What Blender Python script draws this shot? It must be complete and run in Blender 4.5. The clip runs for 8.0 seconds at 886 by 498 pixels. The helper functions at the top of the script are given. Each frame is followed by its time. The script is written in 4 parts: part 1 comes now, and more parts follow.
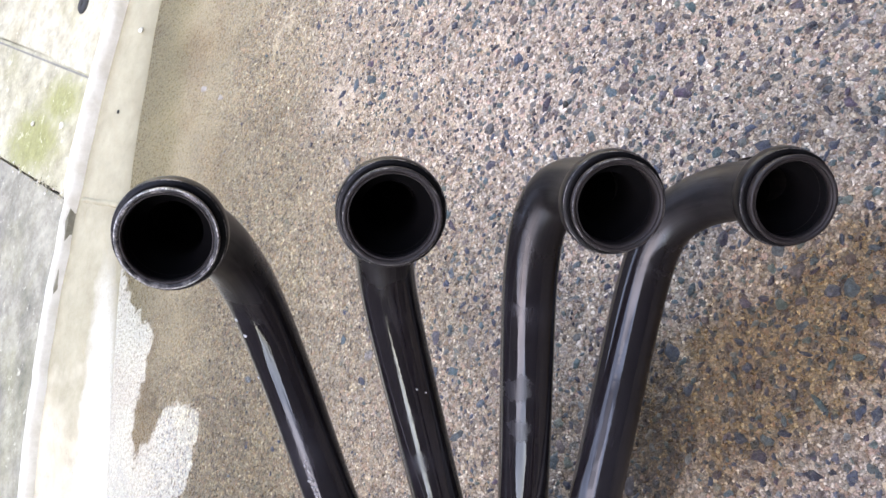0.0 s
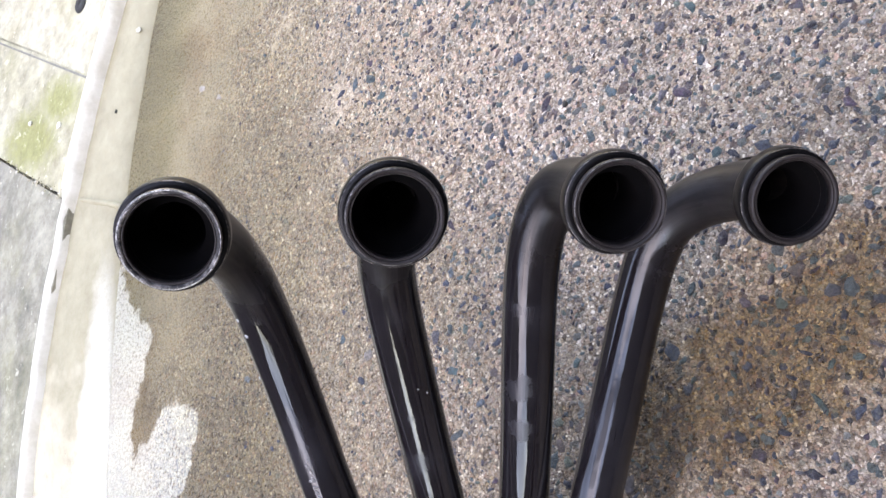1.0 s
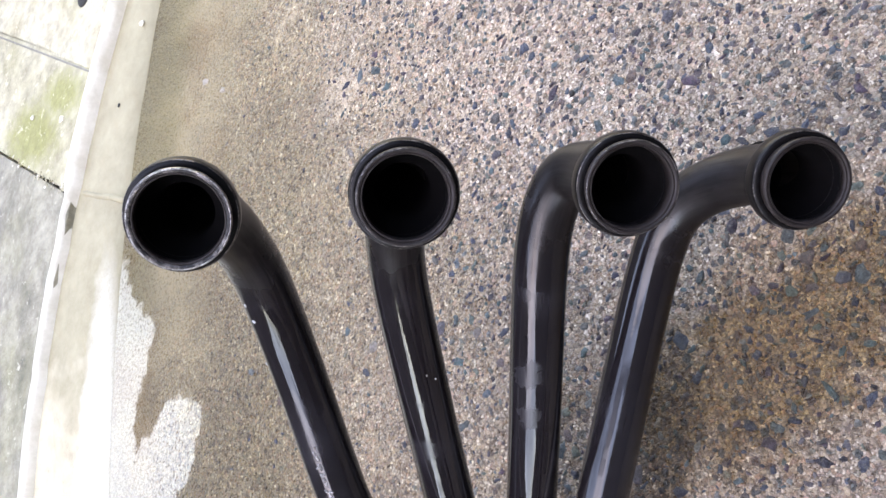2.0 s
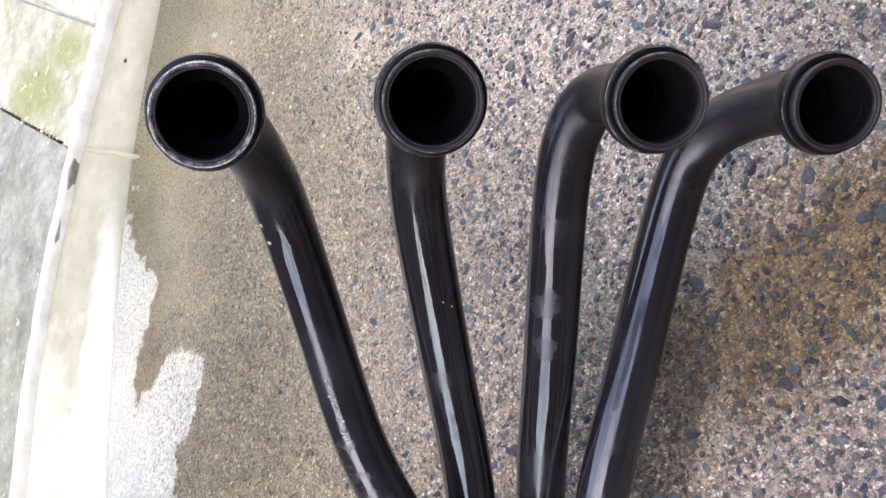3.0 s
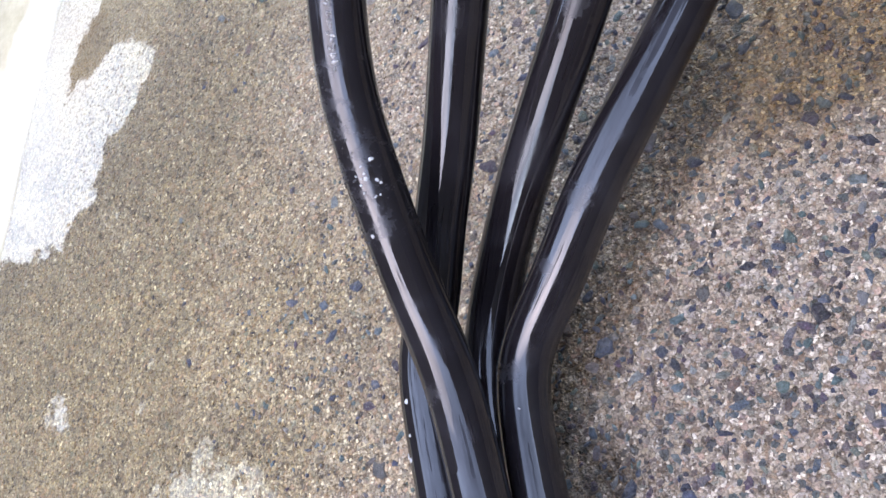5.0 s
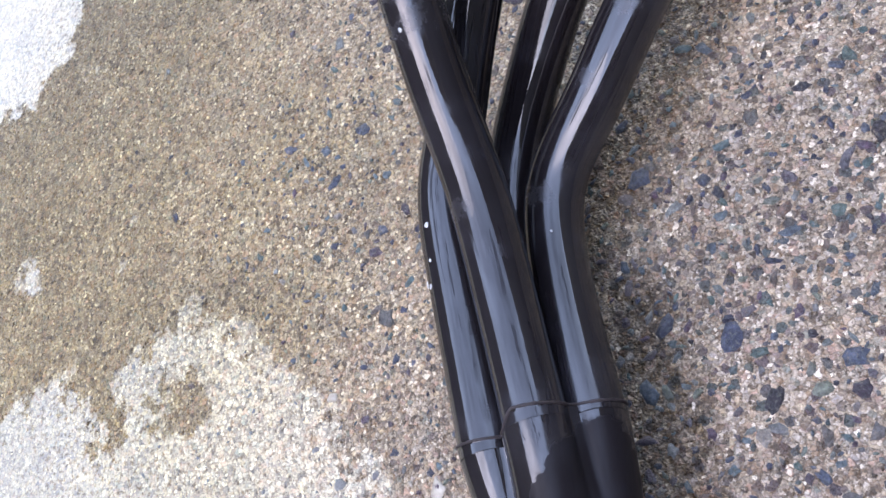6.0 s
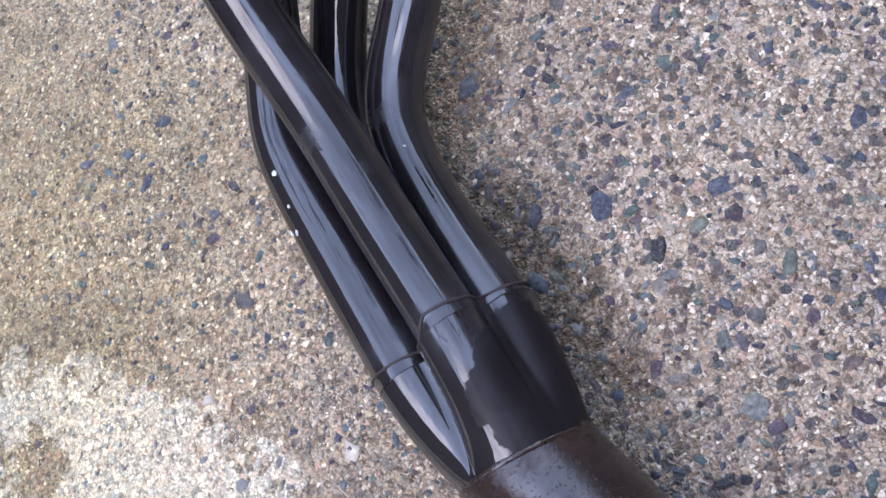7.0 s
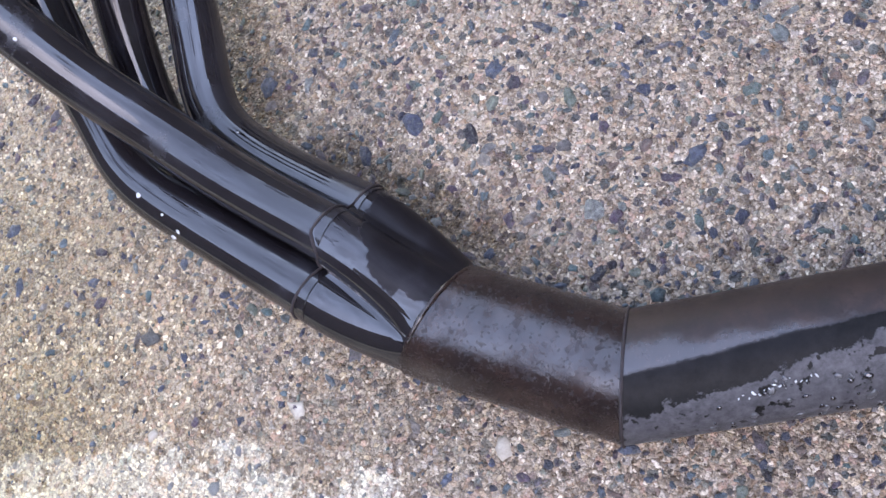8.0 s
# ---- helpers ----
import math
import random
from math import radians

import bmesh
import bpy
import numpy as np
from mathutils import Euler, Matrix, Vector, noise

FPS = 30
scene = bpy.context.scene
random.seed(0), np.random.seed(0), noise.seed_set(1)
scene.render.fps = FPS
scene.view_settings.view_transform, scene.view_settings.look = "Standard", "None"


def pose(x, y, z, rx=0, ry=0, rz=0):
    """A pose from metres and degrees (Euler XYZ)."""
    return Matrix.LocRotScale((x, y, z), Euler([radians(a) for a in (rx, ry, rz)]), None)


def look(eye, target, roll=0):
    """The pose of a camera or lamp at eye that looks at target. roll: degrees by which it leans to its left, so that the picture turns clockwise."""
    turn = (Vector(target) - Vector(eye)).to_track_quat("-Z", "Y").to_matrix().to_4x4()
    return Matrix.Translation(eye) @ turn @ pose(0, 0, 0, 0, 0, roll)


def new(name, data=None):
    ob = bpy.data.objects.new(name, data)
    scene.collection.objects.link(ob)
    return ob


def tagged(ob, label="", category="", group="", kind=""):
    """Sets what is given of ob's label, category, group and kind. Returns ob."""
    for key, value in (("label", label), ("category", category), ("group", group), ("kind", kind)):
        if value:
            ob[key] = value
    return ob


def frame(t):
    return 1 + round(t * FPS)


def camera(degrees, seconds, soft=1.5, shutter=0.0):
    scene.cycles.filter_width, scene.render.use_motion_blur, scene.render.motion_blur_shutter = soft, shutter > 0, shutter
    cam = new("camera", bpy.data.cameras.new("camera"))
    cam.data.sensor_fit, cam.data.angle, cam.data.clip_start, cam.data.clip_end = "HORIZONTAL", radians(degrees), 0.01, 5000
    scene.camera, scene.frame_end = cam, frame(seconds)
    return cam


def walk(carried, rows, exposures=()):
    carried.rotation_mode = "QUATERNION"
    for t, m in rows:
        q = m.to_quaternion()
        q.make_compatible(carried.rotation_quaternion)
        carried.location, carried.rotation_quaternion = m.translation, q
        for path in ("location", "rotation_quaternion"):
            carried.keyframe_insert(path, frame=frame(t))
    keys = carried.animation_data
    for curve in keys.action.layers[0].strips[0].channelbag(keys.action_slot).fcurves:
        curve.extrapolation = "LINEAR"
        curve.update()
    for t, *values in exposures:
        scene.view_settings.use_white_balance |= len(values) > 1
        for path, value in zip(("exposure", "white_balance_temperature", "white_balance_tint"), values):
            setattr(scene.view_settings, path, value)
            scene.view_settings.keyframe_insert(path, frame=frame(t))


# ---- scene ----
cam = camera(48.4, 8.0)
PATH = [
    (0, (0.0208, 0.1109, 0.6692), (-0.2671, 0.4111, 0.2368), -73.75),
    (0.5, (0.0200, 0.1116, 0.6674), (-0.2679, 0.4108, 0.2343), -73.72),
    (1, (0.0195, 0.1124, 0.6718), (-0.2674, 0.4112, 0.2377), -73.88),
    (2.5, (-0.0090, 0.0985, 0.6706), (-0.2927, 0.3989, 0.2356), -73.35),
    (2.8, (-0.0223, 0.0891, 0.6715), (-0.3035, 0.3884, 0.2341), -72.85),
    (3, (-0.0327, 0.0791, 0.6663), (-0.3167, 0.3763, 0.2292), -72.32),
    (3.2, (-0.0473, 0.0671, 0.6626), (-0.3299, 0.3631, 0.2239), -70.81),
    (3.5, (-0.0728, 0.0487, 0.6509), (-0.3575, 0.3378, 0.2089), -69.51),
    (4, (-0.1228, 0.0084, 0.6331), (-0.4050, 0.2828, 0.1803), -66.35),
    (4.2, (-0.1338, 0.0009, 0.6225), (-0.4104, 0.2708, 0.1636), -65.00),
    (5.3, (-0.1955, -0.0305, 0.5916), (-0.4678, 0.1926, 0.1058), -63.80),
    (5.5, (-0.2106, -0.0389, 0.5815), (-0.4813, 0.1770, 0.0915), -63.85),
    (6, (-0.2615, -0.0818, 0.5540), (-0.5180, 0.1367, 0.0576), -62.37),
    (6.3, (-0.2782, -0.0863, 0.5398), (-0.5205, 0.1307, 0.0357), -61.33),
    (6.5, (-0.2900, -0.0948, 0.5173), (-0.5019, 0.1360, 0.0056), -57.09),
    (6.8, (-0.3234, -0.1037, 0.5165), (-0.4833, 0.1023, -0.0239), -59.24),
    (7, (-0.3512, -0.1241, 0.5434), (-0.4684, 0.0860, -0.0062), -59.04),
    (7.2, (-0.3720, -0.1354, 0.5918), (-0.4380, 0.0572, 0.0274), -57.98),
    (7.5, (-0.4031, -0.1552, 0.6406), (-0.4397, 0.0237, 0.0691), -59.11),
    (7.8, (-0.4313, -0.2123, 0.6535), (-0.4485, -0.0034, 0.0913), -59.24),
    (8, (-0.4582, -0.2354, 0.6068), (-0.4346, -0.0305, 0.0434), -49.10),
]
walk(cam, [(t, look(eye, target, roll)) for t, eye, target, roll in PATH], [(0.0, 3.50, 8500, 27), (3.5, 3.53, 8500, 27), (5.5, 3.62, 8050, 26), (8.0, 3.64, 7950, 27)])

# ---- light ----
world = bpy.data.worlds.new("sky")
scene.world = world
world.use_nodes = True
wn = world.node_tree
sky = wn.nodes.new("ShaderNodeTexSky")
sky.sky_type, sky.sun_disc = "NISHITA", False
sky.sun_elevation, sky.sun_rotation = radians(54), radians(212)
sky.air_density, sky.dust_density, sky.ozone_density = 1.5, 0.22, 1.6
wn.links.new(sky.outputs[0], wn.nodes["Background"].inputs[0])
wn.nodes["Background"].inputs[1].default_value = 0.15
sun = new("sun", bpy.data.lights.new("sun", "SUN"))
sun.data.energy, sun.data.angle, sun.data.color = 0.13, radians(48), (0.94, 0.965, 1.0)
sun.matrix_world = look((0, 0, 0), (0.311, 0.498, -0.809))


# ---- materials ----
class Nodes:
    """A short way to write a node material."""

    def __init__(self, name):
        self.m = bpy.data.materials.new(name)
        self.m.use_nodes = True
        self.t = self.m.node_tree
        self.bsdf = self.t.nodes["Principled BSDF"]
        self.co = self.t.nodes.new("ShaderNodeNewGeometry").outputs["Position"]

    def put(self, socket, value):
        if isinstance(value, bpy.types.NodeSocket):
            self.t.links.new(value, socket)
        elif isinstance(value, (tuple, list)) and len(value) == 3 and socket.type == "RGBA":
            socket.default_value = (*value, 1)
        else:
            socket.default_value = value

    def set(self, **values):
        for key, value in values.items():
            self.put(self.bsdf.inputs[key.replace("_", " ")], value)
        return self

    def noise(self, scale, detail=4.0, rough=0.6, co=None, distort=0.0):
        n = self.t.nodes.new("ShaderNodeTexNoise")
        self.put(n.inputs["Vector"], co or self.co)
        for key, value in (("Scale", scale), ("Detail", detail), ("Roughness", rough), ("Distortion", distort)):
            n.inputs[key].default_value = value
        return n.outputs["Fac"]

    def cells(self, scale, feature="F1", co=None, random=1.0):
        n = self.t.nodes.new("ShaderNodeTexVoronoi")
        n.feature = feature
        self.put(n.inputs["Vector"], co or self.co)
        n.inputs["Scale"].default_value = scale
        n.inputs["Randomness"].default_value = random
        return n.outputs

    def ramp(self, fac, *stops, smooth=False):
        n = self.t.nodes.new("ShaderNodeValToRGB")
        self.put(n.inputs[0], fac)
        r = n.color_ramp
        r.interpolation = "EASE" if smooth else "LINEAR"
        for k, (at, c) in enumerate(stops):
            e = r.elements[k] if k < 2 else r.elements.new(at)
            e.position = at
            e.color = (c, c, c, 1) if isinstance(c, (int, float)) else (*c, 1)
        return n.outputs[0]

    def math(self, op, a, b=0.0, c=0.0, clamp=False):
        n = self.t.nodes.new("ShaderNodeMath")
        n.operation, n.use_clamp = op, clamp
        for k, value in enumerate((a, b, c)):
            self.put(n.inputs[k], value)
        return n.outputs[0]

    def mix(self, fac, a, b, mode="MIX"):
        n = self.t.nodes.new("ShaderNodeMix")
        n.data_type, n.blend_type = "RGBA", mode
        self.put(n.inputs[0], fac)
        self.put(n.inputs[6], a)
        self.put(n.inputs[7], b)
        return n.outputs[2]

    def bump(self, height, strength, distance, normal=None):
        n = self.t.nodes.new("ShaderNodeBump")
        self.put(n.inputs["Height"], height)
        n.inputs["Strength"].default_value, n.inputs["Distance"].default_value = strength, distance
        if normal:
            self.put(n.inputs["Normal"], normal)
        return n.outputs[0]

    def xyz(self):
        n = self.t.nodes.new("ShaderNodeSeparateXYZ")
        self.put(n.inputs[0], self.co)
        return n.outputs

    def squash(self, x, y, z):
        n = self.t.nodes.new("ShaderNodeMapping")
        self.put(n.inputs["Vector"], self.co)
        n.inputs["Scale"].default_value = (x, y, z)
        return n.outputs[0]

    def drawn(self, along):
        """The place round and along a pipe, stretched along it."""
        a = self.t.nodes.new("ShaderNodeAttribute")
        a.attribute_name = "run"
        n = self.t.nodes.new("ShaderNodeMapping")
        self.put(n.inputs["Vector"], a.outputs["Vector"])
        n.inputs["Scale"].default_value = (1.0, 1.0, along)
        return n.outputs[0]

    def warp(self, scale, amount, detail=3.0, co=None):
        """The place, pushed about by noise."""
        nz = self.t.nodes.new("ShaderNodeTexNoise")
        self.put(nz.inputs["Vector"], co or self.co)
        nz.inputs["Scale"].default_value, nz.inputs["Detail"].default_value = scale, detail
        sub = self.t.nodes.new("ShaderNodeVectorMath")
        sub.operation = "SUBTRACT"
        self.put(sub.inputs[0], nz.outputs["Color"])
        sub.inputs[1].default_value = (0.5, 0.5, 0.5)
        add = self.t.nodes.new("ShaderNodeVectorMath")
        add.operation = "MULTIPLY_ADD"
        self.put(add.inputs[0], sub.outputs[0])
        add.inputs[1].default_value = (amount, amount, amount)
        self.put(add.inputs[2], co or self.co)
        return add.outputs[0]

    def blob(self, x, y, rx, ry, turn=0.0, co=None):
        """1 at a place of the plan, falling to 0 at the rim of an ellipse, below 0 outside."""
        n = self.t.nodes.new("ShaderNodeMapping")
        n.vector_type = "TEXTURE"
        self.put(n.inputs["Vector"], co or self.co)
        n.inputs["Location"].default_value = (x, y, 0)
        n.inputs["Rotation"].default_value = (0, 0, radians(turn))
        n.inputs["Scale"].default_value = (rx, ry, 1)
        d = self.t.nodes.new("ShaderNodeVectorMath")
        d.operation = "LENGTH"
        self.put(d.inputs[0], n.outputs[0])
        return self.math("SUBTRACT", 1.0, d.outputs["Value"])


def dryness(n):
    """Where the hosed concrete has dried, in the plan: a ragged patch by the kerb and one below the header."""
    p = n.xyz()
    rag = n.math("MULTIPLY", n.math("SUBTRACT", n.noise(15, 6, 0.75), 0.5), 2.4)
    fine = n.math("MULTIPLY", n.math("SUBTRACT", n.noise(70, 4, 0.75), 0.5), 1.1)
    by_kerb = n.math("MULTIPLY", 0.0, 1.0)
    ragged = n.warp(75, 0.020, 5.0, co=n.warp(22, 0.055))
    for x, y, rx, ry, turn in ((-1.045, 0.66, 0.105, 0.30, -22), (-0.955, 0.765, 0.075, 0.085, 0), (-0.920, 0.575, 0.115, 0.060, 36), (-0.990, 0.530, 0.115, 0.090, 30)):
        by_kerb = n.math("MAXIMUM", by_kerb, n.math("MULTIPLY", n.blob(x, y, rx, ry, turn, co=ragged), 4.5))
    by_kerb = n.math("MINIMUM", by_kerb, 2.2)
    below = n.warp(75, 0.026, 5.0, co=n.warp(20, 0.060))
    low = n.math("MULTIPLY", 0.0, 1.0)
    for x, y, rx, ry, turn in ((-0.955, 0.050, 0.150, 0.125, 0), (-0.795, 0.020, 0.140, 0.140, 0), (-0.775, 0.115, 0.100, 0.075, -15), (-0.695, 0.000, 0.090, 0.140, 20), (-0.640, -0.060, 0.075, 0.060, 0)):
        low = n.math("MAXIMUM", low, n.math("MULTIPLY", n.blob(x, y, rx, ry, turn, co=below), 2.6))
    low = n.math("MINIMUM", low, 1.35)
    low = n.math("SUBTRACT", low, n.math("MULTIPLY", n.math("MAXIMUM", n.blob(-0.790, 0.112, 0.050, 0.055, 0, co=below), 0.0), 1.5))
    low = n.math("SUBTRACT", low, n.math("MULTIPLY", n.ramp(n.noise(38, 5, 0.75), (0.48, 0.0), (0.66, 1.0)), 0.9))
    far = n.math("MULTIPLY", n.blob(-0.962, 0.261, 0.030, 0.042, 0, co=ragged), 0.55)
    best = n.math("MAXIMUM", n.math("MAXIMUM", by_kerb, low), far)
    total = n.math("ADD", n.math("ADD", best, rag), fine)
    return n.ramp(total, (0.35, 0.0), (0.62, 1.0))


def stain(n):
    rag = n.math("MULTIPLY", n.math("SUBTRACT", n.noise(18, 6, 0.75), 0.5), 2.3)
    one = n.math("MAXIMUM", n.blob(-0.195, 0.322, 0.25, 0.095, 5), n.blob(-0.285, 0.315, 0.085, 0.055, 40))
    return n.ramp(n.math("ADD", one, rag), (0.05, 0.0), (0.65, 1.0))


def make_aggregate():
    n = Nodes("exposed_aggregate")
    p = n.xyz()
    wob = n.t.nodes.new("ShaderNodeVectorMath")
    wob.operation = "MULTIPLY_ADD"
    nz = n.t.nodes.new("ShaderNodeTexNoise")
    n.put(nz.inputs["Vector"], n.co)
    nz.inputs["Scale"].default_value, nz.inputs["Detail"].default_value = 260, 2
    n.put(wob.inputs[0], nz.outputs["Color"])
    wob.inputs[1].default_value = (0.004, 0.004, 0.004)
    n.put(wob.inputs[2], n.co)
    at = wob.outputs[0]
    big, small = n.cells(260, co=at), n.cells(560, co=at)
    grain = n.ramp(big["Color"], (0.0, (0.03, 0.025, 0.022)), (0.20, (0.10, 0.072, 0.05)), (0.32, (0.29, 0.20, 0.135)), (0.41, (0.46, 0.36, 0.27)), (0.48, (0.17, 0.185, 0.16)), (0.55, (0.46, 0.31, 0.235)), (0.62, (0.13, 0.11, 0.105)), (0.70, (0.48, 0.39, 0.27)), (0.80, (0.30, 0.27, 0.25)), (0.90, (0.66, 0.58, 0.47)), (1.0, (0.88, 0.84, 0.76)))
    sand = n.ramp(small["Color"], (0.0, (0.05, 0.04, 0.033)), (0.35, (0.20, 0.155, 0.115)), (0.65, (0.36, 0.30, 0.23)), (1.0, (0.66, 0.60, 0.52)))
    base = n.mix(n.ramp(n.noise(190, 3, 0.6), (0.46, 0.0), (0.54, 0.9)), grain, sand)
    spark = n.cells(330, co=at)
    bright = n.math("MULTIPLY", n.math("GREATER_THAN", n.ramp(spark["Color"], (0.0, 0.0), (1.0, 1.0)), 0.80), n.math("LESS_THAN", spark["Distance"], 0.42))
    base = n.mix(n.math("MULTIPLY", bright, n.ramp(p["Y"], (0.45, 0.6), (0.85, 0.15))), base, (0.96, 0.88, 0.72))
    # mid-sized dark stones between the large ones
    mid = n.cells(120, co=at)
    shade = n.ramp(mid["Color"], (0.0, 0.0), (1.0, 1.0))
    pick = n.math("GREATER_THAN", shade, 0.58)
    core = n.math("LESS_THAN", mid["Distance"], n.ramp(n.noise(90, 2), (0.3, 0.24), (0.7, 0.52)))
    kerbside = n.math("ADD", p["X"], n.math("MULTIPLY", p["Y"], -0.30))
    open_side = n.ramp(n.math("ADD", n.math("ADD", kerbside, 0.75), n.math("MULTIPLY", n.noise(6), 0.4)), (0.2, 0.2), (0.62, 1.0))
    hue = n.ramp(shade, (0.58, (0.045, 0.046, 0.052)), (0.68, (0.06, 0.078, 0.076)), (0.78, (0.08, 0.06, 0.068)), (0.88, (0.12, 0.083, 0.068)), (1.0, (0.17, 0.17, 0.18)))
    base = n.mix(n.math("MULTIPLY", n.math("MULTIPLY", pick, core), open_side), base, hue)
    # cement and dirt left between the grains
    gap = n.ramp(n.cells(260, "DISTANCE_TO_EDGE", co=at)["Distance"], (0.02, 1.0), (0.13, 0.0))
    base = n.mix(n.math("MULTIPLY", gap, n.ramp(n.noise(33, 4), (0.35, 0.15), (0.65, 0.7))), base, (0.065, 0.05, 0.038))
    # smoother, stained concrete by the far kerb
    loose = n.warp(14, 0.09)
    slurry = n.ramp(n.math("ADD", n.blob(-0.785, 1.085, 0.23, 0.75, -28), n.math("MULTIPLY", n.math("SUBTRACT", n.noise(12, 6, 0.7), 0.5), 1.7)), (0.0, 0.0), (0.5, 0.88))
    paste = n.ramp(n.noise(300, 6, 0.85), (0.32, (0.20, 0.165, 0.115)), (0.68, (0.62, 0.53, 0.41)))
    olive = n.ramp(n.blob(-0.800, 1.030, 0.085, 0.42, -31, co=loose), (0.0, 0.0), (0.45, 0.8))
    paste = n.mix(olive, paste, n.mix(1.0, paste, (0.66, 0.66, 0.50), "MULTIPLY"))
    rusty = n.ramp(n.noise(9, 5, 0.65, co=loose), (0.50, 0.0), (0.62, 0.7))
    paste = n.mix(rusty, paste, n.mix(1.0, paste, (0.70, 0.56, 0.44), "MULTIPLY"))
    scoured = n.math("MAXIMUM", n.blob(-0.525, 0.965, 0.055, 0.016, 31, co=n.warp(30, 0.03)), n.blob(-0.490, 0.815, 0.045, 0.035, 0, co=loose))
    scoured = n.math("MULTIPLY", n.ramp(scoured, (0.0, 0.0), (0.5, 0.7)), n.ramp(n.noise(120, 5, 0.8, co=n.squash(1.0, 0.5, 1.0)), (0.44, 0.0), (0.58, 1.0)))
    base = n.mix(slurry, base, paste)
    base = n.mix(scoured, base, n.ramp(n.noise(260, 5, 0.8), (0.35, (0.34, 0.27, 0.21)), (0.65, (0.80, 0.70, 0.60))))
    base = n.mix(1.0, base, n.ramp(n.noise(520, 3, 0.8), (0.32, 0.68), (0.68, 1.34)), "MULTIPLY")
    # olive dirt by the kerb, greyer and pinker in the open
    dirt = n.ramp(n.math("ADD", n.math("ADD", kerbside, 0.86), n.math("MULTIPLY", n.math("SUBTRACT", n.noise(4, 5, 0.6), 0.5), 0.6)), (0.0, (1.12, 0.97, 0.66)), (0.42, (1.62, 1.41, 1.23)))
    base = n.mix(1.0, base, dirt, "MULTIPLY")
    tone = n.ramp(n.noise(7, 6, 0.65), (0.3, 0.80), (0.7, 1.22))
    base = n.mix(1.0, base, tone, "MULTIPLY")
    brown = n.mix(1.0, base, (0.49, 0.375, 0.20), "MULTIPLY")
    base = n.mix(n.math("MULTIPLY", stain(n), 0.97), base, brown)
    base = n.mix(1.0, base, (0.405, 0.42, 0.44), "MULTIPLY")
    golden = n.ramp(n.math("ADD", n.blob(-0.82, 0.22, 0.42, 0.34, 0), n.math("MULTIPLY", n.math("SUBTRACT", n.noise(6, 5), 0.5), 0.9)), (0.0, (1.0, 1.0, 1.0)), (0.6, (1.30, 1.25, 1.14)))
    base = n.mix(1.0, base, golden, "MULTIPLY")
    # contact shade and wet grime painted together along the header's flank
    grime_shade = n.math("ADD", n.math("MAXIMUM", n.math("MAXIMUM", n.blob(-0.396, 0.198, 0.150, 0.034, 52), n.blob(-0.418, 0.030, 0.13, 0.027, 96)), n.blob(-0.325, 0.292, 0.10, 0.036, 46)), n.math("MULTIPLY", n.math("SUBTRACT", n.noise(40, 6, 0.75), 0.5), 1.6))
    grime_shade = n.math("MULTIPLY", n.ramp(grime_shade, (-0.05, 0.0), (0.5, 0.97)), n.ramp(n.noise(130, 5, 0.75), (0.44, 1.0), (0.58, 0.22)))
    base = n.mix(grime_shade, base, n.mix(1.0, base, (0.27, 0.205, 0.125), "MULTIPLY"))
    dry = dryness(n)
    semi = n.ramp(n.math("ADD", n.blob(-0.28, 0.95, 0.65, 0.6, 15), n.math("MULTIPLY", n.math("SUBTRACT", n.noise(5, 5), 0.5), 1.2)), (0.0, 1.0), (0.6, 1.6))
    base = n.mix(1.0, base, semi, "MULTIPLY")
    chalk = n.mix(n.ramp(n.math("ADD", p["X"], 1.0), (0.10, 0.45), (0.24, 0.30)), n.mix(1.0, base, (2.45, 2.6, 2.5), "MULTIPLY"), n.ramp(n.math("ADD", p["X"], 1.0), (0.06, (0.52, 0.52, 0.475)), (0.24, (0.40, 0.41, 0.37))))
    chalk = n.mix(1.0, chalk, n.ramp(p["Y"], (0.25, 0.81), (0.45, 1.0)), "MULTIPLY")
    pale = n.mix(n.math("MULTIPLY", dry, n.math("MAXIMUM", n.ramp(n.noise(240, 4, 0.75), (0.38, 0.0), (0.50, 1.0)), n.ramp(n.math("ADD", p["X"], 1.0), (0.0, 0.75), (0.12, 0.0)))), base, chalk)
    h = n.math("ADD", n.math("MULTIPLY", big["Distance"], -0.6), n.math("MULTIPLY", small["Distance"], -0.5))
    h = n.math("ADD", h, n.math("MULTIPLY", n.noise(90, 5, 0.7), 1.0))
    rough = n.math("ADD", n.ramp(n.noise(240, 3), (0.35, 0.15), (0.62, 0.50)), n.math("MULTIPLY", dry, 0.4), clamp=True)
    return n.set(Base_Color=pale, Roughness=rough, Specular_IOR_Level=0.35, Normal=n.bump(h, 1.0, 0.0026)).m


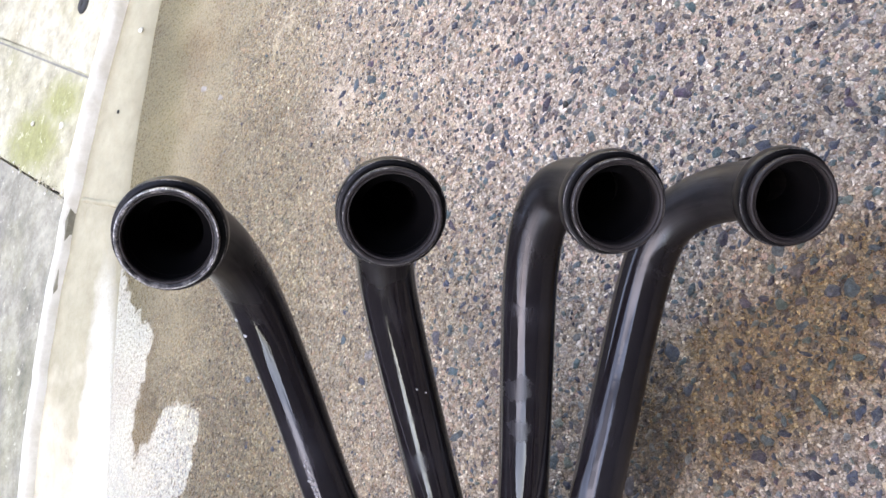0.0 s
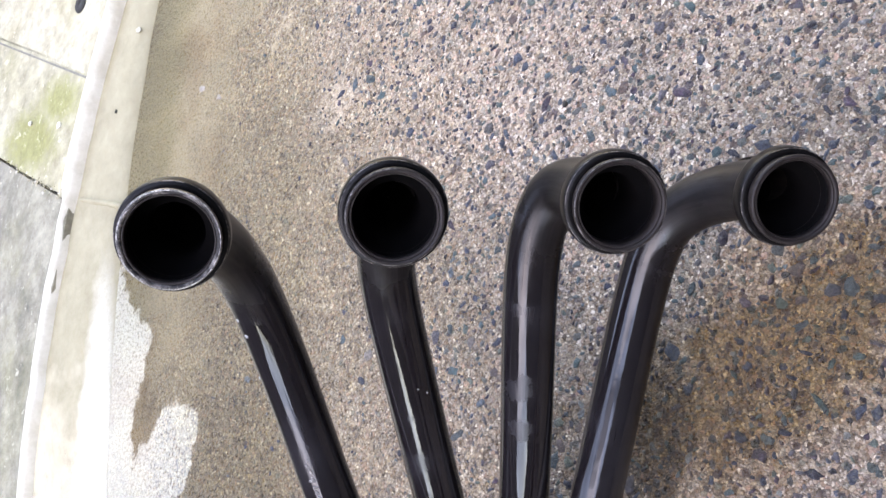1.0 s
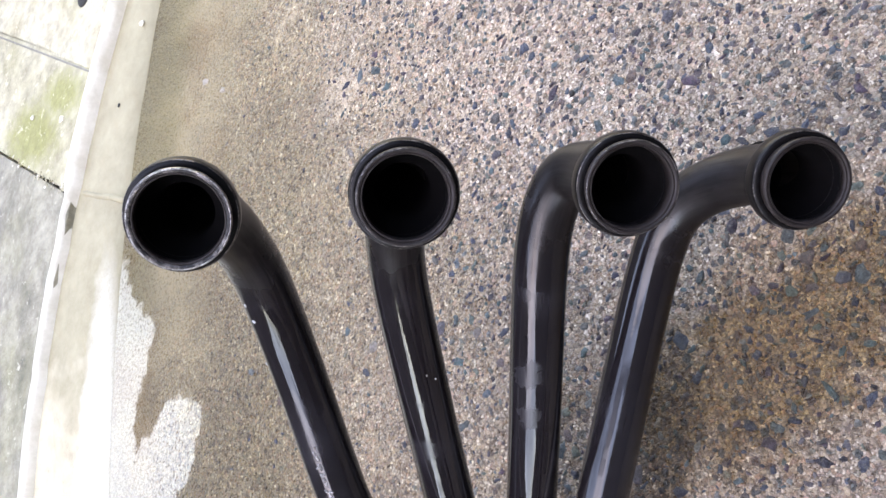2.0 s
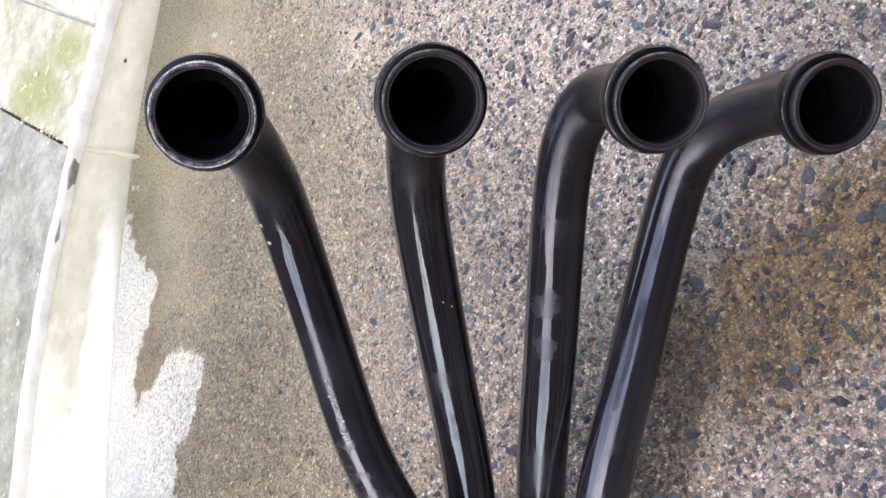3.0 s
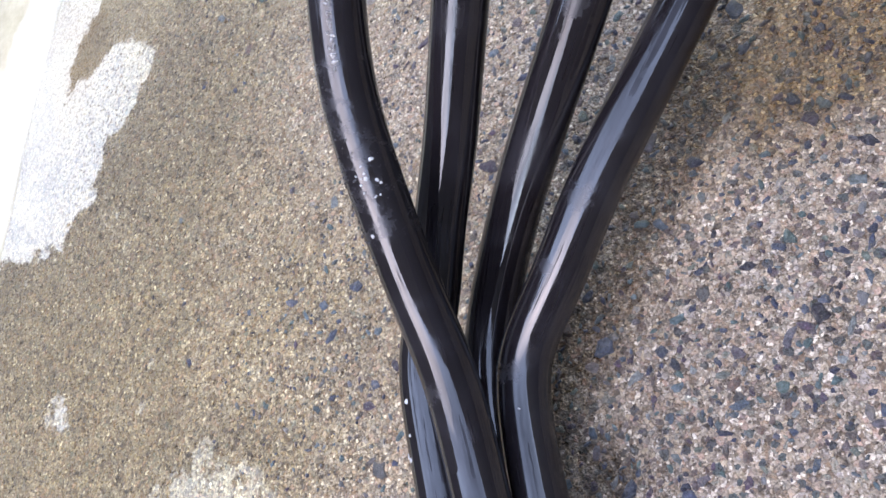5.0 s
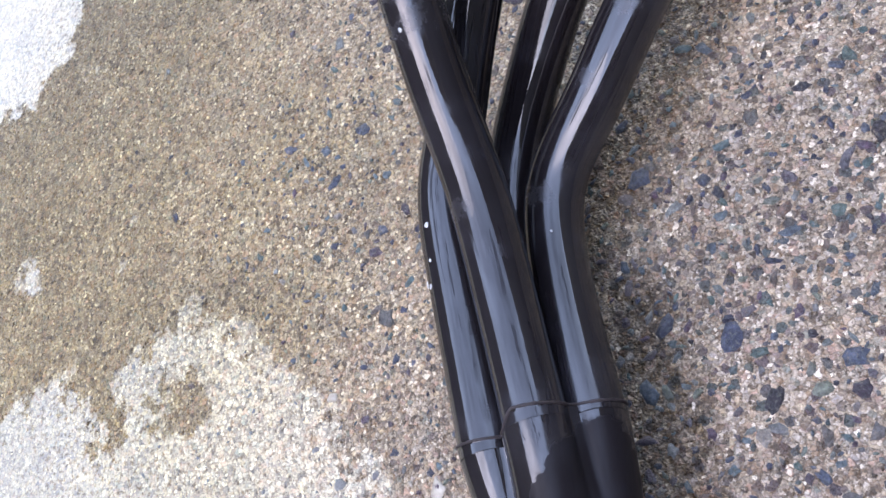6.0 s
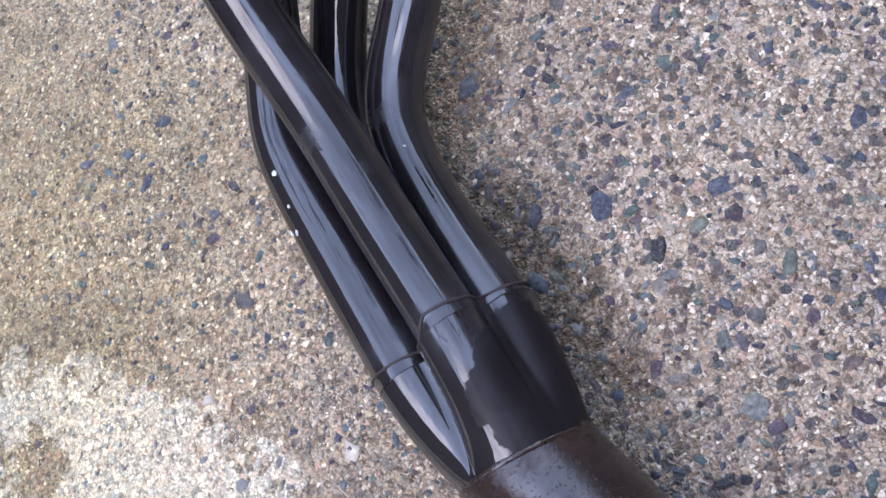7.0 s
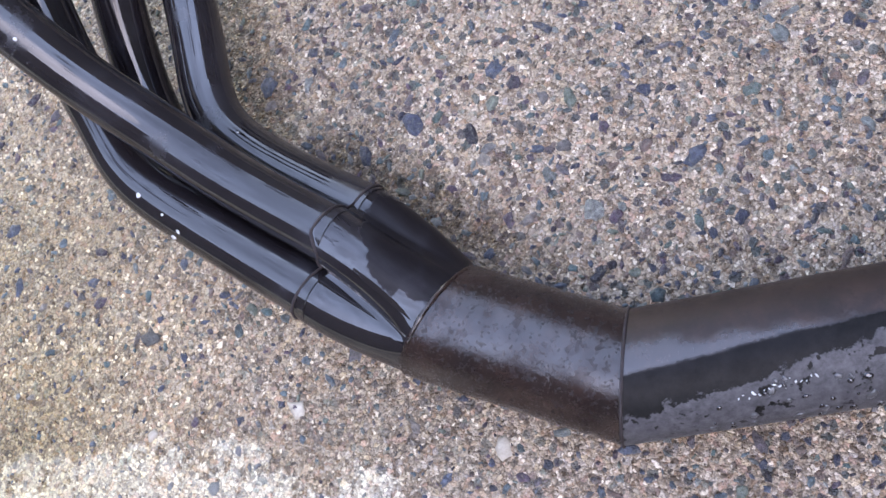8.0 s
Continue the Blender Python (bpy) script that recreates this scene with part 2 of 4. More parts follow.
def make_stone(name, single):
    n = Nodes(name)
    if single:
        pick = n.t.nodes.new("ShaderNodeObjectInfo").outputs["Random"]
    else:
        pick = n.t.nodes.new("ShaderNodeNewGeometry").outputs["Random Per Island"]
    hue = n.ramp(pick, (0.0, (0.026, 0.024, 0.040)), (0.10, (0.050, 0.054, 0.078)), (0.20, (0.10, 0.125, 0.125)), (0.29, (0.058, 0.095, 0.085)), (0.37, (0.145, 0.15, 0.105)), (0.45, (0.095, 0.055, 0.072)), (0.54, (0.022, 0.016, 0.020)), (0.62, (0.070, 0.080, 0.105)), (0.70, (0.165, 0.095, 0.066)), (0.78, (0.045, 0.066, 0.064)), (0.86, (0.21, 0.20, 0.17)), (0.94, (0.072, 0.050, 0.060)), (1.0, (0.34, 0.27, 0.20)))
    worn = n.ramp(n.noise(240, 7, 0.82), (0.34, 0.35), (0.5, 1.0), (0.7, 2.3))
    skin = n.mix(1.0, hue, worn, "MULTIPLY")
    vein = n.ramp(n.noise(120, 4, 0.7, distort=1.5), (0.47, 0.0), (0.5, 0.5), (0.53, 0.0))
    skin = n.mix(vein, skin, (0.17, 0.18, 0.17))
    skin = n.mix(n.ramp(n.noise(330, 5, 0.8), (0.54, 0.0), (0.66, 0.75)), skin, n.ramp(n.noise(90, 2), (0.4, (0.30, 0.23, 0.16)), (0.6, (0.19, 0.17, 0.14))))
    film = n.math("MULTIPLY", dryness(n), n.ramp(n.noise(170, 4, 0.7), (0.35, 0.35), (0.6, 0.85)))
    skin = n.mix(1.0, skin, (0.55, 0.58, 0.62), "MULTIPLY")
    skin = n.mix(n.math("MULTIPLY", stain(n), 0.8), skin, n.mix(1.0, skin, (0.55, 0.48, 0.36), "MULTIPLY"))
    skin = n.mix(film, skin, (0.14, 0.14, 0.135))
    return n.set(Base_Color=skin, Roughness=n.ramp(n.noise(210, 3), (0.35, 0.32), (0.65, 0.75)), Specular_IOR_Level=0.26, Normal=n.bump(n.noise(330, 6, 0.75), 0.9, 0.0020)).m


def make_pale_stone():
    n = Nodes("pale_stone")
    c = n.ramp(n.noise(160, 5, 0.7), (0.3, (0.17, 0.135, 0.10)), (0.7, (0.33, 0.285, 0.22)))
    return n.set(Base_Color=c, Roughness=0.5, Normal=n.bump(n.noise(300, 4), 0.5, 0.001)).m


def make_band():
    n = Nodes("cream_concrete")
    c = n.ramp(n.noise(7, 7, 0.65), (0.3, (0.38, 0.315, 0.20)), (0.7, (0.49, 0.42, 0.295)))
    dirt = n.ramp(n.noise(40, 6, 0.75), (0.52, 0.0), (0.78, 0.5))
    c = n.mix(dirt, c, (0.14, 0.118, 0.075))
    pit = n.ramp(n.cells(120)["Distance"], (0.03, 1.0), (0.09, 0.0))
    c = n.mix(n.math("MULTIPLY", pit, n.math("GREATER_THAN", n.noise(20), 0.56)), c, (0.08, 0.065, 0.045))
    damp = n.ramp(n.math("ADD", n.blob(-0.88, 1.12, 0.30, 0.50, -28), n.math("MULTIPLY", n.math("SUBTRACT", n.noise(9, 6), 0.5), 1.0)), (0.08, 0.0), (0.26, 0.85))
    c = n.mix(damp, c, n.ramp(n.noise(30, 6, 0.7), (0.3, (0.205, 0.17, 0.095)), (0.7, (0.315, 0.27, 0.165))))
    limed = n.ramp(n.blob(-1.062, 0.600, 0.048, 0.36, -21, co=n.warp(30, 0.03, 5.0)), (0.0, 0.0), (0.45, 0.62))
    c = n.mix(limed, c, n.ramp(n.noise(220, 5, 0.8), (0.3, (0.52, 0.47, 0.37)), (0.6, (0.78, 0.73, 0.62))))
    streak = n.ramp(n.noise(60, 5, 0.75, co=n.squash(1.0, 0.2, 1.0)), (0.55, 0.0), (0.72, 0.45))
    c = n.mix(streak, c, (0.30, 0.23, 0.13))
    return n.set(Base_Color=c, Roughness=0.8, Normal=n.bump(n.noise(150, 6, 0.7), 0.4, 0.003)).m


def make_slab(name, low, high, green, moss=()):
    """Weathered concrete: blotches, dark pores, pale flaked spots and a little algae."""
    n = Nodes(name)
    c = n.ramp(n.noise(11, 8, 0.72), (0.32, low), (0.66, high))
    c = n.mix(1.0, c, n.ramp(n.noise(34, 7, 0.78), (0.34, 0.66), (0.62, 1.16)), "MULTIPLY")
    tint = n.math("MULTIPLY", n.ramp(n.noise(7, 5, 0.65, distort=0.6), (0.50, 0.0), (0.70, 1.0)), green)
    for x, y, size in moss:
        spot = n.math("ADD", n.blob(x, y, size, 0.6 * size, -40), n.math("MULTIPLY", n.math("SUBTRACT", n.noise(40, 5, 0.7), 0.5), 0.9))
        tint = n.math("MAXIMUM", tint, n.ramp(spot, (0.05, 0.0), (0.6, 0.85)))
    c = n.mix(tint, c, n.ramp(n.noise(80, 4, 0.7), (0.3, (0.15, 0.145, 0.035)), (0.7, (0.27, 0.25, 0.085))))
    pore = n.ramp(n.cells(170)["Distance"], (0.05, 1.0), (0.14, 0.0))
    c = n.mix(n.math("MULTIPLY", pore, n.ramp(n.noise(26, 4), (0.48, 0.0), (0.58, 0.8))), c, tuple(v * 0.35 for v in low))
    flaked = n.ramp(n.noise(62, 5, 0.8), (0.60, 0.0), (0.66, 0.8))
    c = n.mix(flaked, c, tuple(min(1.0, v * 1.35) for v in high))
    h = n.math("ADD", n.noise(120, 7, 0.75), n.math("MULTIPLY", n.noise(30, 4, 0.6), 1.5))
    return n.set(Base_Color=c, Roughness=0.85, Normal=n.bump(h, 0.6, 0.004)).m


def make_black(name, dull=0.0, scorch=()):
    """Old gloss black enamel: orange peel, hazy patches, fine scuffs, dulled by heat towards the mouths."""
    n = Nodes(name)
    p = n.xyz()
    ragged = n.math("MULTIPLY", n.math("SUBTRACT", n.noise(45, 4, 0.7), 0.5), 0.3)
    heat = n.math("MULTIPLY", 0.0, 1.0)
    for x, y, z, reach in ((-0.3041, 0.4009, 0.4095, 0.15), (-0.2294, 0.3839, 0.3265, 0.118), (-0.1558, 0.365, 0.23, 0.122), (-0.0953, 0.3496, 0.1437, 0.145)):
        d = n.t.nodes.new("ShaderNodeVectorMath")
        d.operation = "DISTANCE"
        n.put(d.inputs[0], n.co)
        d.inputs[1].default_value = (x, y, z)
        heat = n.math("MAXIMUM", heat, n.ramp(n.math("ADD", n.math("DIVIDE", d.outputs["Value"], reach), ragged), (0.66, 1.0), (1.04, 0.0)))
    haze = n.ramp(n.noise(16, 4, 0.6, distort=0.6), (0.57 - dull, 0.0), (0.68 - dull, 1.0))
    spots = n.math("MULTIPLY", 0.0, 1.0)
    burnt = n.math("MULTIPLY", 0.0, 1.0)
    for x, y, z, size in scorch:
        d = n.t.nodes.new("ShaderNodeVectorMath")
        d.operation = "DISTANCE"
        n.put(d.inputs[0], n.co)
        d.inputs[1].default_value = (x, y, z)
        burnt = n.math("MAXIMUM", burnt, n.ramp(n.math("ADD", n.math("DIVIDE", d.outputs["Value"], size), n.math("MULTIPLY", n.math("SUBTRACT", n.noise(60, 4, 0.6), 0.5), 0.9)), (0.9, 1.0), (0.98, 0.0)))
    for x, y, z, size in ((-0.3060, 0.3430, 0.158, 0.014), (-0.3250, 0.3250, 0.143, 0.011), (-0.4622, 0.3251, 0.1891, 0.0225), (-0.4662, 0.308, 0.1801, 0.0235), (-0.4684, 0.29, 0.171, 0.0235), (-0.4702, 0.272, 0.1608, 0.0235), (-0.4717, 0.2539, 0.1505, 0.0235), (-0.4732, 0.2358, 0.1402, 0.0225), (-0.5093, 0.129, 0.0666, 0.012), (-0.4806, 0.1399, 0.0997, 0.012), (-0.4504, 0.1506, 0.0553, 0.012), (-0.3707, 0.2351, 0.0824, 0.013), (-0.4048, 0.2038, 0.0719, 0.01)):
        d = n.t.nodes.new("ShaderNodeVectorMath")
        d.operation = "DISTANCE"
        n.put(d.inputs[0], n.co)
        d.inputs[1].default_value = (x, y, z)
        spots = n.math("MAXIMUM", spots, n.ramp(n.math("ADD", n.math("DIVIDE", d.outputs["Value"], size), n.math("MULTIPLY", n.math("SUBTRACT", n.noise(75, 6, 0.75), 0.5), 2.6)), (0.55, 1.0), (1.0, 0.0)))
    haze = n.math("MAXIMUM", haze, spots)
    streak = n.ramp(n.noise(60, 5, 0.8, co=n.drawn(0.12)), (0.54, 0.0), (0.66, 1.0))
    dust = n.ramp(n.noise(600, 3, 0.8), (0.62, 0.0), (0.8, 1.0))
    c = n.mix(n.math("MULTIPLY", haze, 0.5), (0.0080, 0.0065, 0.0072), (0.016, 0.0145, 0.017))
    c = n.mix(n.math("MULTIPLY", dust, 0.06), c, (0.12, 0.11, 0.10))
    c = n.mix(n.math("MULTIPLY", heat, 0.7), c, n.ramp(n.noise(70, 5, 0.7), (0.35, (0.0045, 0.0038, 0.0036)), (0.65, (0.013, 0.0102, 0.0092))))
    r = n.math("ADD", n.math("ADD", n.math("MULTIPLY", haze, 0.19), n.math("MULTIPLY", spots, 0.10)), n.math("MULTIPLY", streak, 0.025))
    r = n.math("ADD", n.math("ADD", r, 0.022), n.math("MULTIPLY", n.math("MAXIMUM", heat, burnt), 0.36))
    # fine dark runs along the pipes, in places
    runs = n.math("MULTIPLY", n.ramp(n.noise(210, 4, 0.65, co=n.drawn(0.035)), (0.55, 0.0), (0.585, 1.0)), n.ramp(n.noise(9, 4, 0.6), (0.48, 0.0), (0.54, 0.8)))
    h = n.math("ADD", n.math("ADD", n.noise(55, 3), n.math("MULTIPLY", n.noise(300, 2), 0.06)), n.math("MULTIPLY", n.noise(90, 3, 0.6, co=n.drawn(0.10)), 0.25))
    return n.set(Base_Color=c, Roughness=r, Normal=n.bump(h, 0.09, 0.0014), Specular_IOR_Level=n.math("MULTIPLY", n.math("MULTIPLY", n.ramp(p["Y"], (0.20, 0.68), (0.36, 0.50)), n.ramp(n.noise(95, 5, 0.75, co=n.drawn(0.05)), (0.34, 0.5), (0.62, 1.14))), n.math("SUBTRACT", 1.0, n.math("MULTIPLY", n.math("MAXIMUM", n.math("MAXIMUM", n.math("MULTIPLY", heat, 0.62), burnt), runs), 0.82)))).m


def make_rust(name):
    """Brown rusted steel, blotched, with pits and a smooth oily film that comes and goes."""
    n = Nodes(name)
    c = n.ramp(n.noise(38, 7, 0.75), (0.3, (0.007, 0.0045, 0.0042)), (0.5, (0.0145, 0.0082, 0.0068)), (0.72, (0.032, 0.0175, 0.013)))
    c = n.mix(n.ramp(n.noise(150, 6, 0.8), (0.52, 0.0), (0.72, 0.6)), c, (0.026, 0.0185, 0.0195))
    pit = n.ramp(n.noise(300, 4, 0.8), (0.55, 0.0), (0.61, 1.0))
    c = n.mix(n.math("MULTIPLY", pit, 0.9), c, (0.009, 0.0068, 0.0064))
    film = n.ramp(n.noise(28, 6, 0.75, distort=0.4), (0.36, 0.0), (0.60, 1.0))
    matt = n.ramp(n.noise(75, 6, 0.8), (0.50, 0.0), (0.62, 1.0))
    r = n.math("ADD", n.math("ADD", n.math("SUBTRACT", 0.15, n.math("MULTIPLY", film, 0.06)), n.math("MULTIPLY", pit, 0.3)), n.math("MULTIPLY", matt, 0.07))
    spec = n.math("SUBTRACT", n.math("ADD", 0.26, n.math("MULTIPLY", film, 0.34)), n.math("MULTIPLY", n.math("MAXIMUM", pit, matt), 0.22))
    h = n.math("ADD", n.noise(420, 5, 0.8), n.math("ADD", n.math("MULTIPLY", n.noise(90, 4), 1.6), n.math("MULTIPLY", pit, -0.8)))
    return n.set(Base_Color=c, Roughness=r, Specular_IOR_Level=spec, Normal=n.bump(h, 0.19, 0.0008)).m


def make_tail(name, at, along, radius):
    """Rusty black pipe: smooth on top, a dark reflection painted as a dull zone lower down, with a grey sheet of
    lifting paint along one flank.
    """
    n = Nodes(name)
    p = n.xyz()
    s = n.math("ADD", n.math("MULTIPLY", n.math("SUBTRACT", p["X"], at.x), along.x), n.math("MULTIPLY", n.math("SUBTRACT", p["Y"], at.y), along.y))
    q = n.math("DIVIDE", n.math("SUBTRACT", n.math("MULTIPLY", n.math("SUBTRACT", p["Y"], at.y), along.x), n.math("MULTIPLY", n.math("SUBTRACT", p["X"], at.x), along.y)), radius)
    rag = n.math("SUBTRACT", n.noise(70, 6, 0.75), 0.5)
    # q is -1 on the open flank, 0 along the top and 1 on the other flank
    c = n.ramp(n.noise(38, 7, 0.75), (0.3, (0.009, 0.0062, 0.0058)), (0.5, (0.017, 0.0105, 0.0092)), (0.72, (0.034, 0.020, 0.0158)))
    pit = n.ramp(n.noise(300, 4, 0.8), (0.58, 0.0), (0.64, 1.0))
    film = n.ramp(n.noise(28, 6, 0.75, distort=0.4), (0.34, 0.0), (0.56, 1.0))
    edge = n.math("ADD", n.math("ADD", q, n.math("MULTIPLY", s, -2.2)), n.math("MULTIPLY", rag, 0.16))
    # dull dark zone coloured in for the dark reflection on this flank
    dull = n.ramp(n.math("ADD", edge, 1.0), (0.88, 1.0), (0.94, 0.0))
    c = n.mix(dull, c, n.ramp(n.noise(120, 5, 0.7), (0.35, (0.0022, 0.002, 0.0022)), (0.65, (0.0065, 0.0058, 0.006))))
    upper = n.ramp(n.math("ADD", n.math("ADD", q, n.math("MULTIPLY", s, 1.6)), n.math("MULTIPLY", rag, 0.5)), (0.22, 0.0), (0.42, 1.0))
    rim = n.math("ADD", n.math("ADD", q, n.math("MULTIPLY", rag, 0.7)), n.math("MULTIPLY", s, -4.5))
    patch = n.math("MULTIPLY", n.ramp(n.math("ADD", rim, 1.0), (0.28, 1.0), (0.31, 0.0)), n.ramp(n.noise(130, 3, 0.6), (0.36, 0.0), (0.40, 1.0)))
    c = n.mix(patch, c, n.ramp(n.noise(180, 5, 0.75), (0.35, (0.026, 0.0245, 0.026)), (0.7, (0.066, 0.062, 0.065))))
    r = n.math("ADD", n.math("ADD", n.math("SUBTRACT", 0.20, n.math("MULTIPLY", film, 0.13)), n.math("MULTIPLY", pit, 0.2)), n.math("MULTIPLY", n.math("MAXIMUM", n.math("MAXIMUM", dull, patch), upper), 0.34))
    h = n.math("ADD", n.math("MULTIPLY", n.noise(420, 5, 0.8), 0.8), n.math("MULTIPLY", patch, 1.0))
    return n.set(Base_Color=c, Roughness=r, Specular_IOR_Level=n.math("SUBTRACT", 0.62, n.math("MULTIPLY", n.math("MAXIMUM", dull, n.math("MULTIPLY", upper, 0.75)), 0.54)), Normal=n.bump(h, 0.25, 0.0008)).m


def plain(name, colour, rough=0.6, metal=0.0, scale=200):
    n = Nodes(name)
    dark = tuple(v * 0.55 for v in colour)
    return n.set(Base_Color=n.ramp(n.noise(scale, 5, 0.7), (0.35, dark), (0.65, colour)), Roughness=rough, Metallic=metal, Normal=n.bump(n.noise(scale * 3, 3), 0.2, 0.0005)).m


AGG = make_aggregate()
STONE, STONE_ONE, PALE = make_stone("river_stone_bed", False), make_stone("river_stone", True), make_pale_stone()
BAND = make_band()
SLAB_WHITE = make_slab("slab_pale", (0.31, 0.258, 0.155), (0.47, 0.415, 0.285), 0.25)
SLAB_GREEN = make_slab("slab_mossy", (0.27, 0.23, 0.13), (0.44, 0.385, 0.255), 0.3, ((-0.956, 1.206, 0.085), (-1.050, 1.20, 0.12)))
SLAB_GREY = make_slab("slab_grey", (0.15, 0.132, 0.09), (0.36, 0.318, 0.225), 0.25)
BLACK, BLACK_DULL, BLACK_HAZED = make_black("gloss_black_enamel"), make_black("hazy_black_enamel", 0.05), make_black("patchy_black_enamel", 0.08)
BLACK_BURNT = make_black("scorched_black_enamel", 0.0, ((-0.447, -0.030, 0.080, 0.028), (-0.444, -0.014, 0.076, 0.024), (-0.434, -0.006, 0.072, 0.022), (-0.443, -0.050, 0.076, 0.028), (-0.430, -0.030, 0.060, 0.030)))
RUST = make_rust("rusted_steel")
worn_metal = Nodes("worn_steel")
bright = worn_metal.math("MULTIPLY", worn_metal.ramp(worn_metal.noise(120, 5, 0.75), (0.38, 0.10), (0.60, 1.0)), worn_metal.ramp(worn_metal.noise(900, 4, 0.85), (0.44, 0.08), (0.53, 1.0)))
WORN = worn_metal.set(Base_Color=worn_metal.mix(bright, (0.022, 0.019, 0.018), (0.48, 0.45, 0.42)), Metallic=worn_metal.math("MULTIPLY", bright, 0.9), Roughness=0.33, Normal=worn_metal.bump(worn_metal.noise(600, 5, 0.8), 0.7, 0.0006)).m
rub = Nodes("rubbed_black")
bare = rub.math("MULTIPLY", rub.ramp(rub.noise(95, 5, 0.75), (0.47, 0.0), (0.60, 1.0)), rub.ramp(rub.noise(700, 4, 0.8), (0.40, 0.25), (0.56, 1.0)))
RUBBED = rub.set(Base_Color=rub.mix(bare, (0.012, 0.0105, 0.010), (0.24, 0.215, 0.20)), Metallic=rub.math("MULTIPLY", bare, 0.8), Roughness=0.42, Specular_IOR_Level=0.25, Normal=rub.bump(rub.noise(600, 5, 0.8), 0.6, 0.0006)).m
LIP = plain("browned_lip", (0.021, 0.016, 0.0145), 0.5, 0.0, 160)
LIP.node_tree.nodes["Principled BSDF"].inputs["Specular IOR Level"].default_value = 0.2
soot = Nodes("sooty_bore")
BORE = soot.set(Base_Color=soot.ramp(soot.noise(110, 4, 0.7), (0.4, (0.0010, 0.0008, 0.0009)), (0.7, (0.0021, 0.0017, 0.0018))), Roughness=0.8, Specular_IOR_Level=0.05).m
SATIN = plain("heat_dulled_black", (0.0065, 0.0056, 0.0055), 0.34, 0.0, 120)
SATIN.node_tree.nodes["Principled BSDF"].inputs["Specular IOR Level"].default_value = 0.14
WELDED = plain("weld_bead", (0.027, 0.020, 0.0205), 0.6, 0.0, 420)
WELDED.node_tree.nodes["Principled BSDF"].inputs["Specular IOR Level"].default_value = 0.2
CHIP = plain("white_fleck", (0.42, 0.415, 0.40), 0.5)
FLAKE = plain("lifted_paint", (0.05, 0.048, 0.05), 0.36, 0.0, 300)
# brown of the added unseen walls, dark to keep reflections dark
BLOCKER = plain("unseen_wall_brown", (0.065, 0.059, 0.056), 0.8, 0.0, 6)
RED = plain("dark_red_timber", (0.16, 0.02, 0.02), 0.6)
mort = Nodes("white_mortar")
WHITE = mort.set(Base_Color=mort.ramp(mort.noise(30, 6, 0.7), (0.35, (0.54, 0.48, 0.37)), (0.6, (0.66, 0.605, 0.50))), Roughness=0.85, Normal=mort.bump(mort.noise(200, 5), 0.3, 0.001)).m
GAP = plain("joint_dirt", (0.03, 0.027, 0.022), 0.95)
GROUT = plain("grey_joint_dirt", (0.24, 0.215, 0.165), 0.95, 0.0, 90)


# ---- mesh helpers ----
def part(name, bm, mat, parent=None, label="", smooth=True):
    me = bpy.data.meshes.new(name)
    bmesh.ops.recalc_face_normals(bm, faces=bm.faces)
    bm.to_mesh(me)
    bm.free()
    if smooth:
        me.polygons.foreach_set("use_smooth", [True] * len(me.polygons))
    me.materials.append(mat)
    ob = new(name, me)
    if parent is not None:
        ob.parent = parent
    if label:
        tagged(ob, label)
    return ob


def thing(name, label, category, at=(0, 0, 0), group="", kind=""):
    ob = new(name)
    ob.location = at
    ob.empty_display_size = 0.05
    return tagged(ob, label, category, group, kind)


def spline(points, u):
    i = min(int(u), len(points) - 4)
    q = u - i
    w = ((1 - q) ** 3 / 6, (3 * q**3 - 6 * q * q + 4) / 6, (-3 * q**3 + 3 * q * q + 3 * q + 1) / 6, q**3 / 6)
    return sum((Vector(p) * k for p, k in zip(points[i:i + 4], w)), Vector())


def frames_along(line):
    """Rings' axes carried along a line with no twist."""
    t0 = (line[1] - line[0]).normalized()
    side = t0.cross(Vector((0, 0, 1))).normalized()
    out = []
    for i, p in enumerate(line):
        t = (line[min(i + 1, len(line) - 1)] - line[max(i - 1, 0)]).normalized()
        side = (side - t * side.dot(t)).normalized()
        out.append((p, side, t.cross(side), t))
    return out


def tube(line, radius, sides=40, wall=0.0014, bm=None):
    """An open tube with a wall along a line; radius is a number or a function of 0..1."""
    bm = bm or bmesh.new()
    fr = frames_along(line)
    n = len(fr) - 1
    run = bm.verts.layers.float_vector.new("run")
    loops = []
    for inner in (0, 1):
        rings, gone = [], 10 * line[0].x
        for i, (p, a, b, t) in enumerate(fr):
            r = (radius(i / n) if callable(radius) else radius) - inner * wall
            gone += (p - line[max(i - 1, 0)]).length
            rings.append([])
            for k in range(sides):
                x, y = r * math.cos(k * math.tau / sides), r * math.sin(k * math.tau / sides)
                v = bm.verts.new(p + x * a + y * b)
                v[run] = (x, y, gone)
                rings[-1].append(v)
        loops.append(rings)
        for r0, r1 in zip(rings, rings[1:]):
            for k in range(sides):
                bm.faces.new((r0[k], r0[(k + 1) % sides], r1[(k + 1) % sides], r1[k]))
    for e in (0, -1):
        outer, inner = [[bm.verts.new(q.co) for q in skin[e]] for skin in loops]
        for k in range(sides):
            bm.faces.new((outer[k], outer[(k + 1) % sides], inner[(k + 1) % sides], inner[k]))
    return bm


